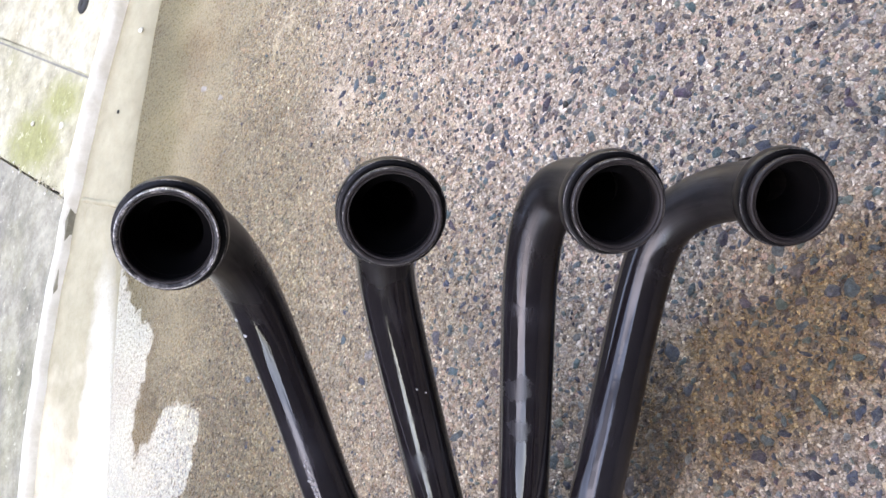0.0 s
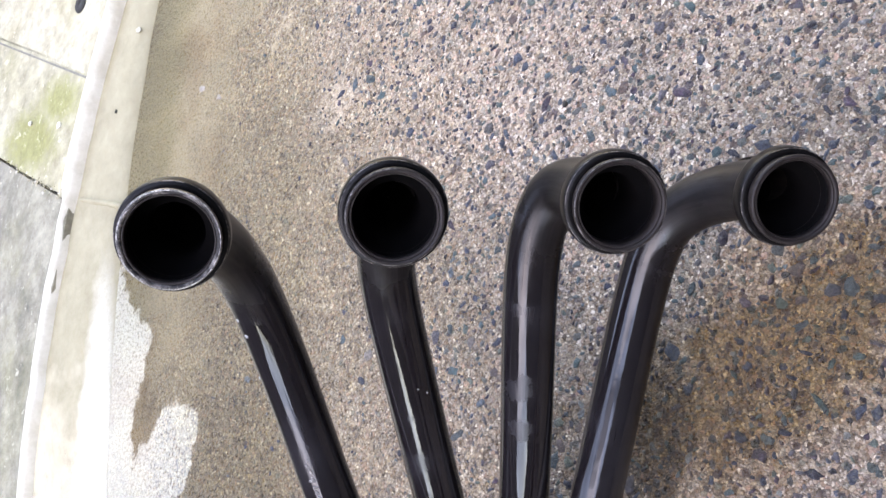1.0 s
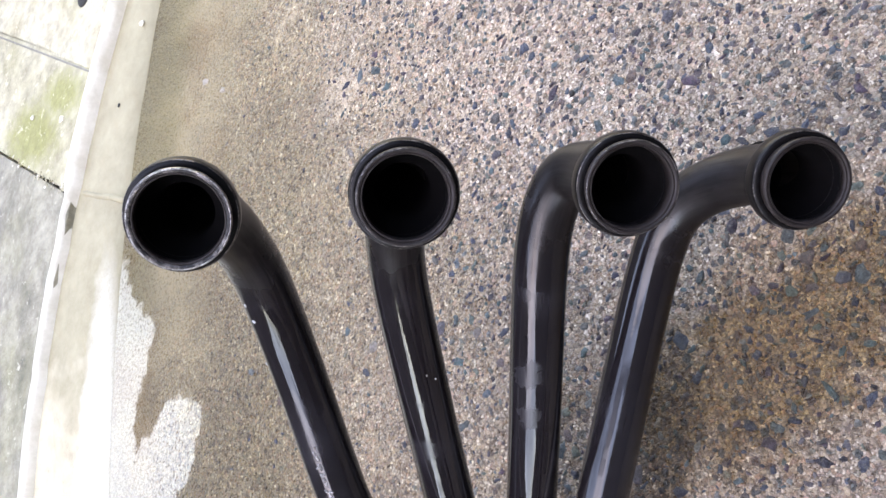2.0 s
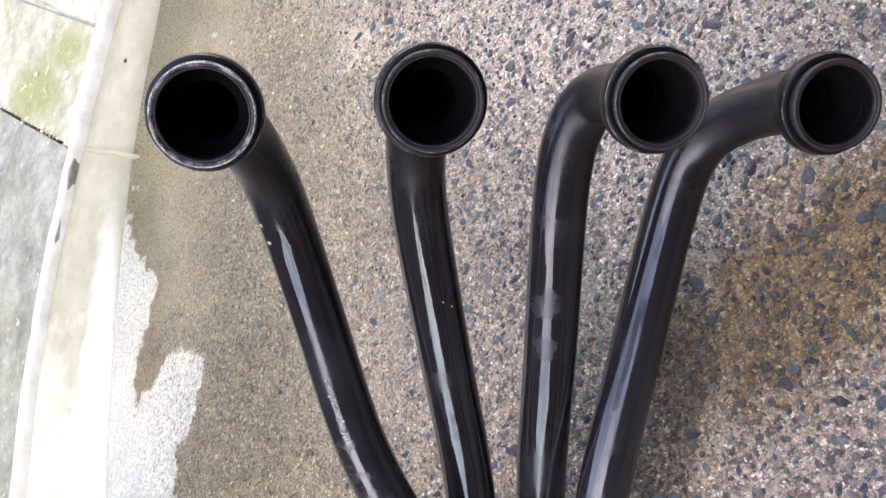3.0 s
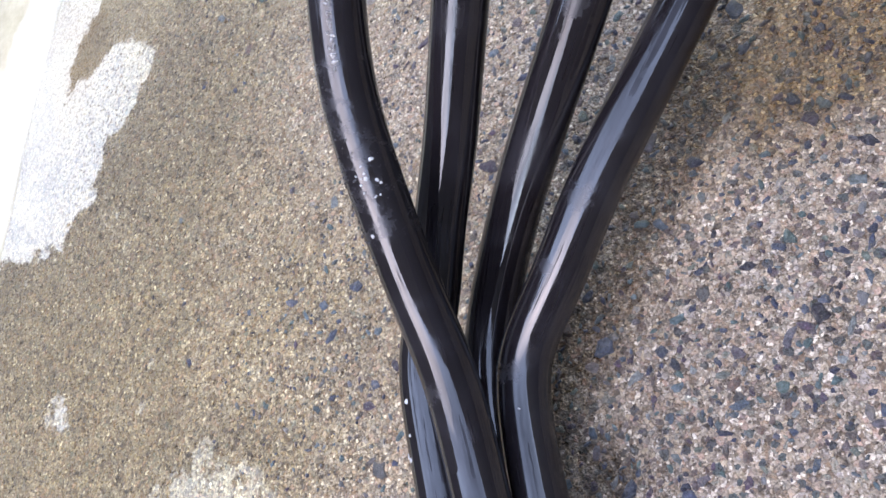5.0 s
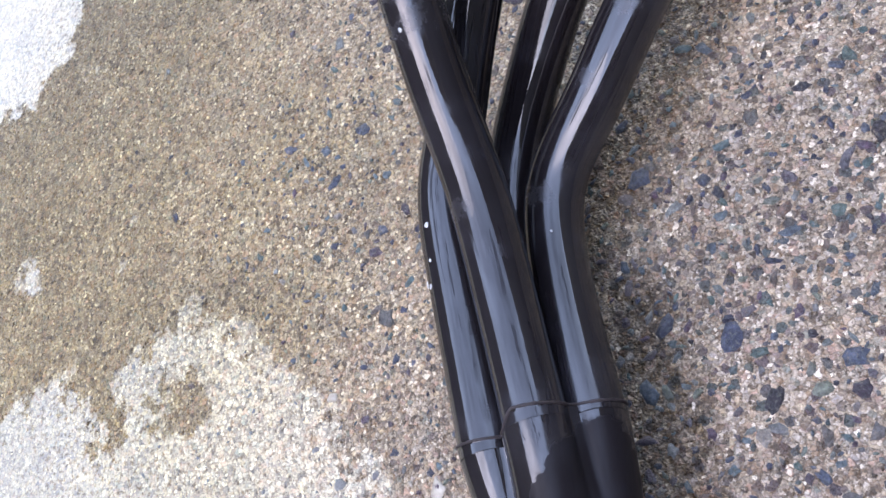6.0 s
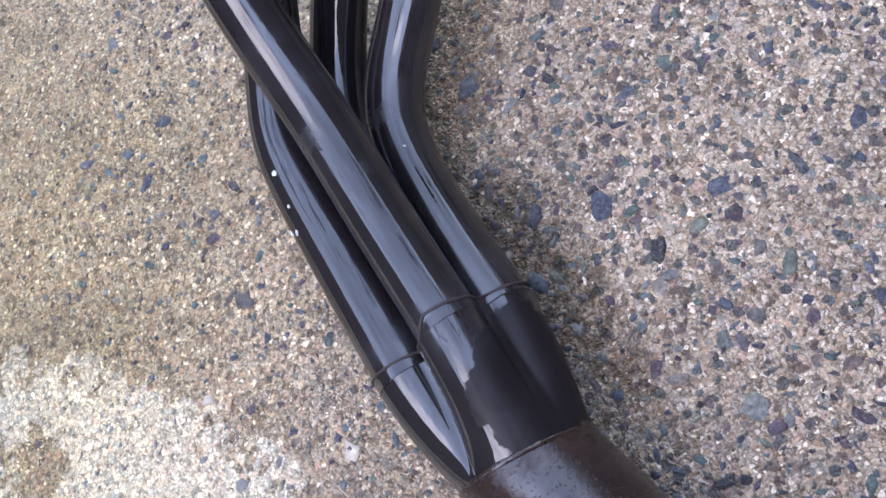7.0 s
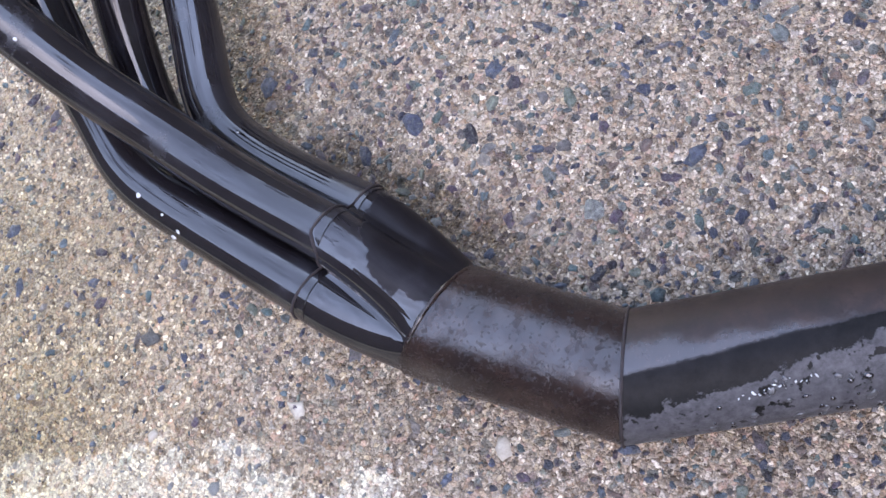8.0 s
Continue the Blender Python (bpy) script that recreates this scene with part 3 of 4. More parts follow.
def lathe(at, axis, profile, sides=56):
    """A closed profile of (along, radius) turned round an axis."""
    bm = bmesh.new()
    axis = Vector(axis).normalized()
    a = axis.cross(Vector((0, 0, 1))).normalized()
    b = axis.cross(a)
    rings = [[bm.verts.new(Vector(at) + s * axis + r * (math.cos(k * math.tau / sides) * a + math.sin(k * math.tau / sides) * b)) for k in range(sides)] for s, r in profile]
    for r0, r1 in zip(rings, rings[1:] + rings[:1]):
        for k in range(sides):
            bm.faces.new((r0[k], r0[(k + 1) % sides], r1[(k + 1) % sides], r1[k]))
    return bm


# ---- ground ----
bm = bmesh.new()
bmesh.ops.create_grid(bm, x_segments=8, y_segments=8, size=60)
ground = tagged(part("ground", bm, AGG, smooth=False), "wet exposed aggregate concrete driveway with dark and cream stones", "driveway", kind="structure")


def bend(y, low, high, c0, c1, c2, c3=0.0):
    """A smooth curve of the plan, running on straight beyond both ends."""
    q = max(low, min(high, y))
    slope = c1 + 2 * c2 * q + 3 * c3 * q * q
    return c0 + c1 * q + c2 * q * q + c3 * q ** 3 + slope * (y - q)


def foot(y):
    """Where the driveway meets the edging band."""
    return bend(max(y, 0.2) - 0.7, -0.4, 0.5, -0.9947, 0.3526, 0.2878, 0.1401)


def lip(y):
    """The edge of the path slabs."""
    return Vector((bend(max(y, 0.2) - 0.95, -0.35, 0.35, -1.0558, 0.6762, 0.5131), y))


def strip(rows, wobble=0.0):
    """A sheet over rows of points, wavering a little in height."""
    bm = bmesh.new()
    made = [[bm.verts.new((x, y, z + wobble * noise.noise((x * 9, y * 9, z * 20)))) for x, y, z in row] for row in rows]
    for r0, r1 in zip(made, made[1:]):
        for k in range(len(r0) - 1):
            bm.faces.new((r0[k], r0[k + 1], r1[k + 1], r1[k]))
    return bm


ys = [-3 + 0.1 * i for i in range(30)] + [0.0 + 0.02 * i for i in range(90)] + [1.8 + 0.3 * i for i in range(12)]
low_edge = [Vector((foot(y) + 0.004 * noise.noise((0, y * 14, 0)), y)) for y in ys]
high_edge = [lip(y) + Vector((0.004 * noise.noise((3, y * 17, 0)), 0)) for y in ys]
band = part("kerb_band", strip([[(*a, -0.02) for a in low_edge], [(*a, 0.0012) for a in low_edge], [(*a.lerp(b, 0.5), 0.006) for a, b in zip(low_edge, high_edge)], [(*b, 0.004) for b in high_edge], [(*(b + Vector((-0.05, 0.02))), -0.02) for b in high_edge]], 0.002), BAND)
tagged(band, "smooth cream concrete edging band beside the wet driveway", "kerb", kind="structure")

# the raised path beyond: three slabs, joints square to the driveway's far end
JOINT = Vector((-0.625, 0.78))


def path_slab(label, mat, y0, y1, z, name="path_slab"):
    inner = [y for y in [y0 + (y1 - y0) * k / 60 for k in range(61)]]
    edge = [lip(y) + Vector((0.005 * noise.noise((5, y * 25, 0)), 0)) for y in inner]
    rows = [[(*e, -0.03) for e in edge], [(*e, z - 0.006) for e in edge], [(*(e + Vector((-0.004, 0.003))), z - 0.001) for e in edge], [(*(e + Vector((-0.012, 0.006))), z) for e in edge]]
    side = Vector((JOINT.y, -JOINT.x))
    for k in range(1, 90):
        row = [e + JOINT * 0.010 * k for e in edge]
        # chipped along both joints
        for end in (0, -1):
            row[end] = row[end] + side * (0.0022 * noise.noise((k * 0.45, y0 * 7, end)) + 0.0012 * noise.noise((k * 1.7, y1 * 5, end)))
        rows.append([(*e, z) for e in row])
    rows += [[(*(e + JOINT * 3.0), z) for e in edge], [(*(e + JOINT * 3.0), -0.03) for e in edge]]
    bm = strip(rows, 0.0014)
    for col in (0, -1):
        verts = []
        bm.verts.ensure_lookup_table()
        for r in range(len(rows)):
            verts.append(bm.verts[r * len(edge) + (col if col == 0 else len(edge) - 1)])
        bm.faces.new(verts)
    return tagged(part(name, bm, mat, smooth=False), label, "path slab", group="path slabs", kind="structure")


path_slab("grey weathered concrete path slab with chipped edge", SLAB_GREY, -2.5, 1.0405, 0.020)
path_slab("pale concrete path slab with yellow green algae", SLAB_GREEN, 1.046, 1.1835, 0.026)
path_slab("pale sunlit concrete path slab with a round hole", SLAB_WHITE, 1.1865, 2.6, 0.028)
jb = strip([[(*(lip(y) + JOINT * k * 0.1 + Vector((-0.01, 0.0))), 0.0268) for y in (1.1838, 1.1862)] for k in range(28)])
tagged(part("joint_fill", jb, GROUT), "grey dirt packed in the joints between path slabs", "joint", kind="structure")

edge_ys = [-2.4 + 0.12 * k for k in range(20)] + [0.02 * k for k in range(100)]
edge_pts = [lip(y) + Vector((0.005 * noise.noise((5, y * 25, 0)), 0)) for y in edge_ys]
out = Vector((0.86, -0.5))
wide = [0.0018 + 0.0030 * max(0.0, 1 - abs(y - 1.11) / 0.06) + 0.0018 * max(0.0, min(1.0, (1.05 - y) / 0.12)) + 0.0022 * noise.noise((2, y * 22, 0)) + 0.0012 * noise.noise((4, y * 70, 0)) for y in edge_ys]
fillet = strip([[(*(p + out * w), -0.01) for p, w in zip(edge_pts, wide)], [(*(p + out * w), 0.006) for p, w in zip(edge_pts, wide)], [(*(p + out * 0.5 * w), 0.014) for p, w in zip(edge_pts, wide)], [(*(p + out * 0.0004), 0.0235 if y < 1.045 else 0.0300) for p, y in zip(edge_pts, edge_ys)], [(*(p - out * 0.0022), 0.0238 if y < 1.045 else 0.0306) for p, y in zip(edge_pts, edge_ys)], [(*(p - out * 0.0045), 0.0) for p in edge_pts]], 0.0008)
tagged(part("mortar_fillet", fillet, WHITE), "white dried mortar fillet along the edge of the path", "mortar", kind="structure")

ridge_a, ridge_b = Vector((-0.972, 1.036)), Vector((-0.866, 0.944))
across = Vector((0.65, 0.76))
ridge = strip([[(*(ridge_a.lerp(ridge_b, k / 16) + across * w * min(1.0, 0.2 + (16 - k) / 5) * (1 + 0.5 * noise.noise((k * 0.7, w * 90, 0)))), z * min(1.0, 0.2 + (16 - k) / 5)) for k in range(17)] for w, z in ((-0.006, -0.002), (-0.003, 0.0085), (0.002, 0.0095), (0.006, -0.002))], 0.003)
tagged(part("mortar_ridge", ridge, BAND), "low ridge of cream mortar across the edging band", "mortar", kind="structure")

# crumbled mortar along the broken joint
rng = random.Random(11)


def crumb(rng, size, flat=0.5):
    bm = bmesh.new()
    bmesh.ops.create_icosphere(bm, subdivisions=1, radius=size)
    for v in bm.verts:
        v.co *= rng.uniform(0.65, 1.2)
        v.co.z *= flat
    return bm


lower = strip([[(*(lip(y) + JOINT * k * 0.1 + Vector((-0.01, 0.0))), 0.008) for y in (1.03, 1.052)] for k in range(28)])
tagged(part("joint_fill", lower, GAP), "dark crack along the broken joint of the path", "joint", kind="structure")
for k in range(80):
    s = rng.uniform(0.0, 0.42)
    at = lip(1.040) + JOINT * s + Vector((rng.gauss(0.003, 0.004), rng.gauss(0.006, 0.005)))
    ob = part("mortar_crumb", crumb(rng, rng.uniform(0.0012, 0.0034), 0.35), rng.choice([SLAB_GREEN, WHITE, SLAB_WHITE]))
    ob.location = (*at, 0.0265)
    tagged(ob, "small crumb of broken pale mortar lying in slab joint", "mortar crumb", group="mortar crumbs")

for x, y, z, size, mat, label in [(-0.965, 1.163, 0.028, 0.006, WHITE, "small white chip of stone lying on mossy slab"), (-1.040, 1.229, 0.028, 0.005, WHITE, "small white chip of stone lying on mossy slab"), (-0.769, 1.192, 0.008, 0.005, WHITE, "small white chip of stone lying on edging band"), (-0.855, 1.108, 0.007, 0.0032, GAP, "small dark crumb of dirt lying on edging band"), (-0.250, 0.612, 0.001, 0.0034, GAP, "small dark crumb of dirt lying on driveway")]:
    ob = part("stone_chip" if mat == WHITE else "dirt_crumb", crumb(rng, size, 0.5), mat)
    ob.location = (x, y, z)
    tagged(ob, label, "stone chip" if mat == WHITE else "dirt crumb")
# dark disc laid on the slab for the shade inside a round hole
hole = part("drain_hole", lathe((-0.860, 1.324, 0.0300), (0.001, 0, -1), [(0, 0.001), (0, 0.0145), (0.002, 0.016), (0.004, 0.001)], 24), GAP)
tagged(hole, "dark disc on the pale path slab for the shade of a round hole", "hole", kind="structure")
bm = bmesh.new()
bmesh.ops.create_cube(bm, size=1)
bmesh.ops.scale(bm, vec=(0.9, 0.10, 0.05), verts=bm.verts)
bmesh.ops.bevel(bm, geom=bm.edges, offset=0.006, segments=2, affect="EDGES")
timber = part("edging_timber", bm, RED)
timber.matrix_world = pose(-1.140, 1.655, 0.053, 0, 0, 30)
tagged(timber, "dark red painted timber edging lying on pale path slab", "timber edging")

# unseen wall added behind the camera to keep the sky off one side
bm = bmesh.new()
bmesh.ops.create_cube(bm, size=1)
bmesh.ops.scale(bm, vec=(0.2, 12.0, 2.7), verts=bm.verts)
wall = part("wall_south", bm, BLOCKER, smooth=False)
wall.matrix_world = pose(1.60, -0.60, 1.35, 0, 0, -22)
tagged(wall, "unseen plain brown wall added to block the sky", "wall", kind="structure")

# unseen wall added to trim the sky streak on the upper pipes
bm = bmesh.new()
bmesh.ops.create_cube(bm, size=1)
bmesh.ops.scale(bm, vec=(0.2, 2.45, 3.0), verts=bm.verts)
west_block = part("wall_west", bm, BLOCKER, smooth=False)
west_block.matrix_world = pose(0.331, -1.653, 1.5, 0, 0, -62)
tagged(west_block, "unseen plain brown wall added to narrow the sky reflections", "wall", kind="structure")
# another added wall, out of view, bounds the bright gap of sky
bm = bmesh.new()
bmesh.ops.create_cube(bm, size=1)
bmesh.ops.scale(bm, vec=(0.2, 2.2, 3.6), verts=bm.verts)
far_block = part("wall_far", bm, BLOCKER, smooth=False)
far_block.matrix_world = pose(-3.015, -0.77, 1.8, 0, 0, 14.9)
tagged(far_block, "unseen plain brown wall added to bound the sky gap", "wall", kind="structure")
# low wall added out of view to keep the horizon out of reflections
bm = bmesh.new()
bmesh.ops.create_cube(bm, size=1)
bmesh.ops.scale(bm, vec=(0.12, 5.2, 0.75), verts=bm.verts)
low_block = part("wall_low", bm, BLOCKER, smooth=False)
low_block.matrix_world = pose(-1.70, -2.80, 0.375, 0, 0, 100)
tagged(low_block, "unseen low brown wall added to hide the horizon from reflections", "wall", kind="structure")
# unseen wall added beyond the path, cuts low sky from the reflections
bm = bmesh.new()
bmesh.ops.create_cube(bm, size=1)
bmesh.ops.scale(bm, vec=(0.12, 14.0, 2.6), verts=bm.verts)
north_block = part("wall_north", bm, BLOCKER, smooth=False)
north_block.matrix_world = pose(-3.35, 0.6, 1.30, 0, 0, -14)
tagged(north_block, "unseen plain brown wall added to cut off the low sky", "wall", kind="structure")

# ---- exhaust header ----
R = 0.0178
AXIS = Vector((-0.4161, 0.6992, -0.5814)).normalized()
PIPES = [
    ((-0.3041, 0.4009, 0.4095), [(-0.3657, 0.4554, 0.3082), (-0.4047, 0.4249, 0.2593), (-0.4398, 0.3758, 0.2151), (-0.4651, 0.3172, 0.1842), (-0.4708, 0.2589, 0.1528), (-0.4764, 0.2039, 0.1172), (-0.4738, 0.1526, 0.0902)], (-0.4742, 0.097, 0.0769), (-0.4663, 0.0227, 0.0795)),
    ((-0.2294, 0.3839, 0.3265), [(-0.3011, 0.4195, 0.2557), (-0.3466, 0.3866, 0.2066), (-0.3953, 0.341, 0.155), (-0.4374, 0.2945, 0.1085), (-0.4719, 0.2497, 0.0831), (-0.4916, 0.2067, 0.0679), (-0.5112, 0.171, 0.0636)], (-0.5087, 0.1106, 0.0618), (-0.5004, 0.0139, 0.0669)),
    ((-0.1558, 0.365, 0.23), [(-0.2047, 0.4313, 0.1865), (-0.2381, 0.4158, 0.1795), (-0.2833, 0.3711, 0.1557), (-0.3443, 0.3182, 0.1158), (-0.4093, 0.2723, 0.0707), (-0.4578, 0.2302, 0.0301), (-0.4856, 0.1818, 0.0178)], (-0.4909, 0.1134, 0.0178), (-0.474, 0.0205, 0.0237)),
    ((-0.0953, 0.3496, 0.1437), [(-0.179, 0.4173, 0.0994), (-0.2202, 0.3926, 0.0864), (-0.2669, 0.347, 0.0798), (-0.3178, 0.2931, 0.0755), (-0.3674, 0.242, 0.0707), (-0.4082, 0.1961, 0.0554), (-0.4459, 0.1673, 0.042)], (-0.4552, 0.1221, 0.0398), (-0.443, 0.023, 0.0546)),
]
header = thing("exhaust_header", "black four into one motorcycle exhaust header lying on the driveway", "exhaust header", (-0.47, -0.02, 0))
inv = Matrix.Translation((0.47, 0.02, 0))


def hang(ob, under=None):
    """Keeps a part, given in the place's own metres, where it is under the header or one of its parts."""
    ob.parent = under or header
    ob.matrix_parent_inverse = inv if under is None else Matrix()
    return ob


def fleck(at, normal, size, rng, mat, long=1.0, turn=0.0):
    """A thin irregular chip lying on a surface."""
    bm = bmesh.new()
    n = Vector(normal).normalized()
    a = n.orthogonal().normalized()
    a = Matrix.Rotation(turn, 3, n) @ a
    b = n.cross(a)
    sides = 9
    rim = [size * rng.uniform(0.65, 1.15) for k in range(sides)]
    rows = []
    for h, f in ((-0.001, 1.0), (0.0002, 1.0), (0.0006, 0.7)):
        rows.append([bm.verts.new(Vector(at) + h * n + f * r * (math.cos(k * math.tau / sides) * a * long + math.sin(k * math.tau / sides) * b)) for k, r in enumerate(rim)])
    top = bm.verts.new(Vector(at) + 0.0007 * n)
    for r0, r1 in zip(rows, rows[1:]):
        for k in range(sides):
            bm.faces.new((r0[k], r0[(k + 1) % sides], r1[(k + 1) % sides], r1[k]))
    for k in range(sides):
        bm.faces.new((rows[-1][k], rows[-1][(k + 1) % sides], top))
    return bm


LINES, TUBES = [], []
for n_pipe, (mouth, mids, before, end) in enumerate(PIPES):
    m, e = Vector(mouth), Vector(end)
    pts = [m - 0.06 * AXIS, m, m + 0.06 * AXIS, *mids, before, e, 2 * e - Vector(before)]
    line = [spline(pts, u * (len(pts) - 3) / 160) for u in range(161)]
    LINES.append(line)
    inlet = [line[-1] + (line[-1] - line[-2]).normalized() * 0.004 * k for k in (1, 2)]
    pipe = hang(part("primary_pipe", tube(line[8:] + inlet, lambda s: R + 0.0014 * max(0.0, 1 - s / 0.14)), (BLACK_DULL, BLACK, BLACK_DULL, BLACK_HAZED)[n_pipe]))
    TUBES.append(pipe)
    # a worn lip in front, a raised collar behind it, and a sooty bore
    hang(part("flange_lip", lathe(m, AXIS, [(0.014, 0.0232), (0.006, 0.0252), (0.002, 0.0260), (0.0005, 0.0258), (0.0, 0.0250), (0.0, 0.0240), (0.001, 0.0232), (0.006, 0.0228)]), RUBBED if n_pipe == 0 else LIP, label="worn bare metal lip" if n_pipe == 0 else "black lip with rubbed edge"))
    hang(part("flange_collar", lathe(m, AXIS, [(0.0085, 0.0235), (0.0085, 0.0278), (0.0095, 0.0288), (0.0115, 0.0292), (0.018, 0.0292), (0.0205, 0.0284), (0.0225, 0.0262), (0.030, 0.0198), (0.034, 0.0180)]), SATIN))
    hang(part("bore", lathe(m, AXIS, [(0.0015, 0.0233), (0.016, 0.0230), (0.021, 0.0170), (0.062, 0.0166), (0.064, 0.0005), (0.060, 0.0005), (0.058, 0.0150), (0.021, 0.0155), (0.015, 0.0222), (0.0015, 0.0227)], 40), BORE, label="sooty black inside of the pipe mouth"))
    wall = 0.013 if n_pipe == 2 else 0.006
    hang(part("inner_lip", lathe(m, AXIS, [(0.0008, 0.0231), (wall, 0.0229), (wall, 0.0219), (0.0012, 0.0222)], 48), LIP, label="browned inside of the lip"))
    rim = [(0.0090 + 0.0003 * math.cos(k * math.tau / 8), 0.0284 + 0.0003 * math.sin(k * math.tau / 8)) for k in range(8)]
    hang(part("rubbed_edge", lathe(m, AXIS, rim), RUBBED, label="thin broken line of rubbed metal"))
    fat = (0.0006, 0.0005, 0.0005, 0.0003)[n_pipe]
    edge = [(0.0005 + fat * math.cos(k * math.tau / 8), 0.0252 + fat * math.sin(k * math.tau / 8)) for k in range(8)]
    hang(part("rubbed_edge", lathe(m, AXIS, edge), WORN if n_pipe == 0 else RUBBED, label="thin ring of bare rubbed metal"))

# collector: four lobes run into one round pipe
WELD, EXIT = Vector((-0.4710, 0.0228, 0.0560)), Vector((-0.4705, -0.0570, 0.0435))
LOBES = [Vector((p[3][0], p[3][2])) - Vector((WELD.x, WELD.z)) for p in PIPES]
TAIL = 0.0375
SECOND = math.atan2(LOBES[1].y, LOBES[1].x)


def lobe_radius(th, rs):
    d = Vector((math.cos(th), math.sin(th)))
    best = 0.024
    for o in LOBES:
        along, off = o.dot(d), abs(o.x * d.y - o.y * d.x)
        if along > 0 and off < rs:
            best = max(best, along + math.sqrt(rs * rs - off * off))
    # the sheet between the outer lobes is pulled flat across all but one valley
    for a, b in ((0, 3), (3, 2), (2, 1)):
        side = (LOBES[b] - LOBES[a]).normalized()
        n = Vector((side.y, -side.x))
        if n.dot(LOBES[a]) < 0:
            n = -n
        reach = n.dot(LOBES[a]) + rs
        c = d.dot(n)
        if c > 0.2:
            t = (d * (reach / c) - LOBES[a]).dot(side)
            if 0 < t < (LOBES[b] - LOBES[a]).length:
                best = max(best, (0.83 if (a, b) == (0, 3) else 0.965) * reach / c)
    return best


def section(s, th, grow=0.0):
    w = s**2.1
    return (1 - w) * lobe_radius(th, R + 0.0005) + w * TAIL + grow


def collector_point(s, th, grow=0.0):
    c = WELD.lerp(EXIT, s)
    rr = section(s, th, grow)
    # the weld of the second pipe lies further down
    lag = max(0.0, math.cos(th - SECOND) - 0.35) / 0.65
    return Vector((c.x + rr * math.cos(th), c.y - 0.0095 * (1 - s) ** 2 * min(1.0, 3 * lag) + 0.02 * rr * math.sin(th), c.z + rr * math.sin(th)))


bm = bmesh.new()
N, S = 160, 40
run = bm.verts.layers.float_vector.new("run")
rings = [[bm.verts.new(collector_point(j / S, k * math.tau / N)) for k in range(N)] for j in range(S + 1)]
for v in bm.verts:
    v[run] = (v.co.x - WELD.x, v.co.z - WELD.z, v.co.y)
inside = [bm.verts.new(WELD.lerp(v.co, 0.8) + Vector((0, -0.004, 0))) for v in rings[0]]
rim = [bm.verts.new(v.co) for v in rings[0]]
for r0, r1 in [(inside, rim), *zip(rings, rings[1:])]:
    for k in range(N):
        bm.faces.new((r0[k], r0[(k + 1) % N], r1[(k + 1) % N], r1[k]))
bm.faces.new(inside)
collector = hang(part("collector", bm, BLACK_BURNT))


def bead(line, radius, rng, closed=True):
    """A rippled weld bead along a line."""
    bm = bmesh.new()
    rings, n = [], len(line)
    for i, p in enumerate(line):
        t = (line[(i + 1) % n] - line[i - 1]).normalized() if closed else (line[min(i + 1, n - 1)] - line[max(i - 1, 0)]).normalized()
        a = t.orthogonal().normalized()
        b = t.cross(a)
        r = radius * rng.uniform(0.8, 1.25)
        rings.append([bm.verts.new(p + r * (math.cos(k * math.tau / 8) * a + math.sin(k * math.tau / 8) * b)) for k in range(8)])
    for i in range(n if closed else n - 1):
        r0, r1 = rings[i], rings[(i + 1) % n]
        shift = min(range(8), key=lambda q: (r1[q].co - r0[0].co).length)
        for k in range(8):
            bm.faces.new((r0[k], r0[(k + 1) % 8], r1[(k + 1 + shift) % 8], r1[(k + shift) % 8]))
    return bm


rng = random.Random(5)
rim = [collector_point(0.012, k * math.tau / 150, 0.0002) for k in range(150)]
hang(part("weld_bead", bead(rim, 0.0008, rng), WELDED, label="rough brown weld bead"), collector)
# thin lines added for the glints where the sheet folds down between the first two lobes
FIRST = math.atan2(LOBES[0].y, LOBES[0].x)
for lean, s0, s1 in ((0.10, 0.10, 0.97), (0.19, 0.05, 0.50)):
    fold = []
    for k in range(40):
        s = s0 + (s1 - s0) * k / 39
        deep = min((FIRST + (SECOND - FIRST) * q / 60 for q in range(5, 56)), key=lambda th: lobe_radius(th, R + 0.0005))
        fold.append(collector_point(s, deep - lean * (1 - 0.5 * s), 0.0001))
    hang(part("fold_edge", bead(fold, 0.00032, rng, False), RUBBED, label="thin line of metal added for a glint"), collector)

S1, S2 = Vector((-0.4365, -0.1642, 0.0415)), Vector((-0.3416, -0.2613, 0.0380))
S3 = S2 + Vector(((S2 - S1).x, (S2 - S1).y, 0)).normalized() * 0.28


def cut_tube(a, b, na, nb, radius, sides=72, steps=24, wall=0.0015):
    """A round tube from a to b whose ends are cut by planes with the normals na and nb."""
    bm = bmesh.new()
    t = (b - a).normalized()
    u = t.cross(Vector((0, 0, 1))).normalized()
    v = t.cross(u)
    skins = []
    for r in (radius, radius - wall):
        rows = []
        for j in range(steps + 1):
            row = []
            for k in range(sides):
                o = r * (math.cos(k * math.tau / sides) * u + math.sin(k * math.tau / sides) * v)
                p0 = a + o - t * (o.dot(na) / t.dot(na))
                p1 = b + o - t * (o.dot(nb) / t.dot(nb))
                row.append(bm.verts.new(p0.lerp(p1, j / steps)))
            rows.append(row)
        skins.append(rows)
        for r0, r1 in zip(rows, rows[1:]):
            for k in range(sides):
                bm.faces.new((r0[k], r0[(k + 1) % sides], r1[(k + 1) % sides], r1[k]))
    for end in (0, -1):
        outer, inner = [[bm.verts.new(q.co) for q in skin[end]] for skin in skins]
        for k in range(sides):
            bm.faces.new((outer[k], outer[(k + 1) % sides], inner[(k + 1) % sides], inner[k]))
    return bm


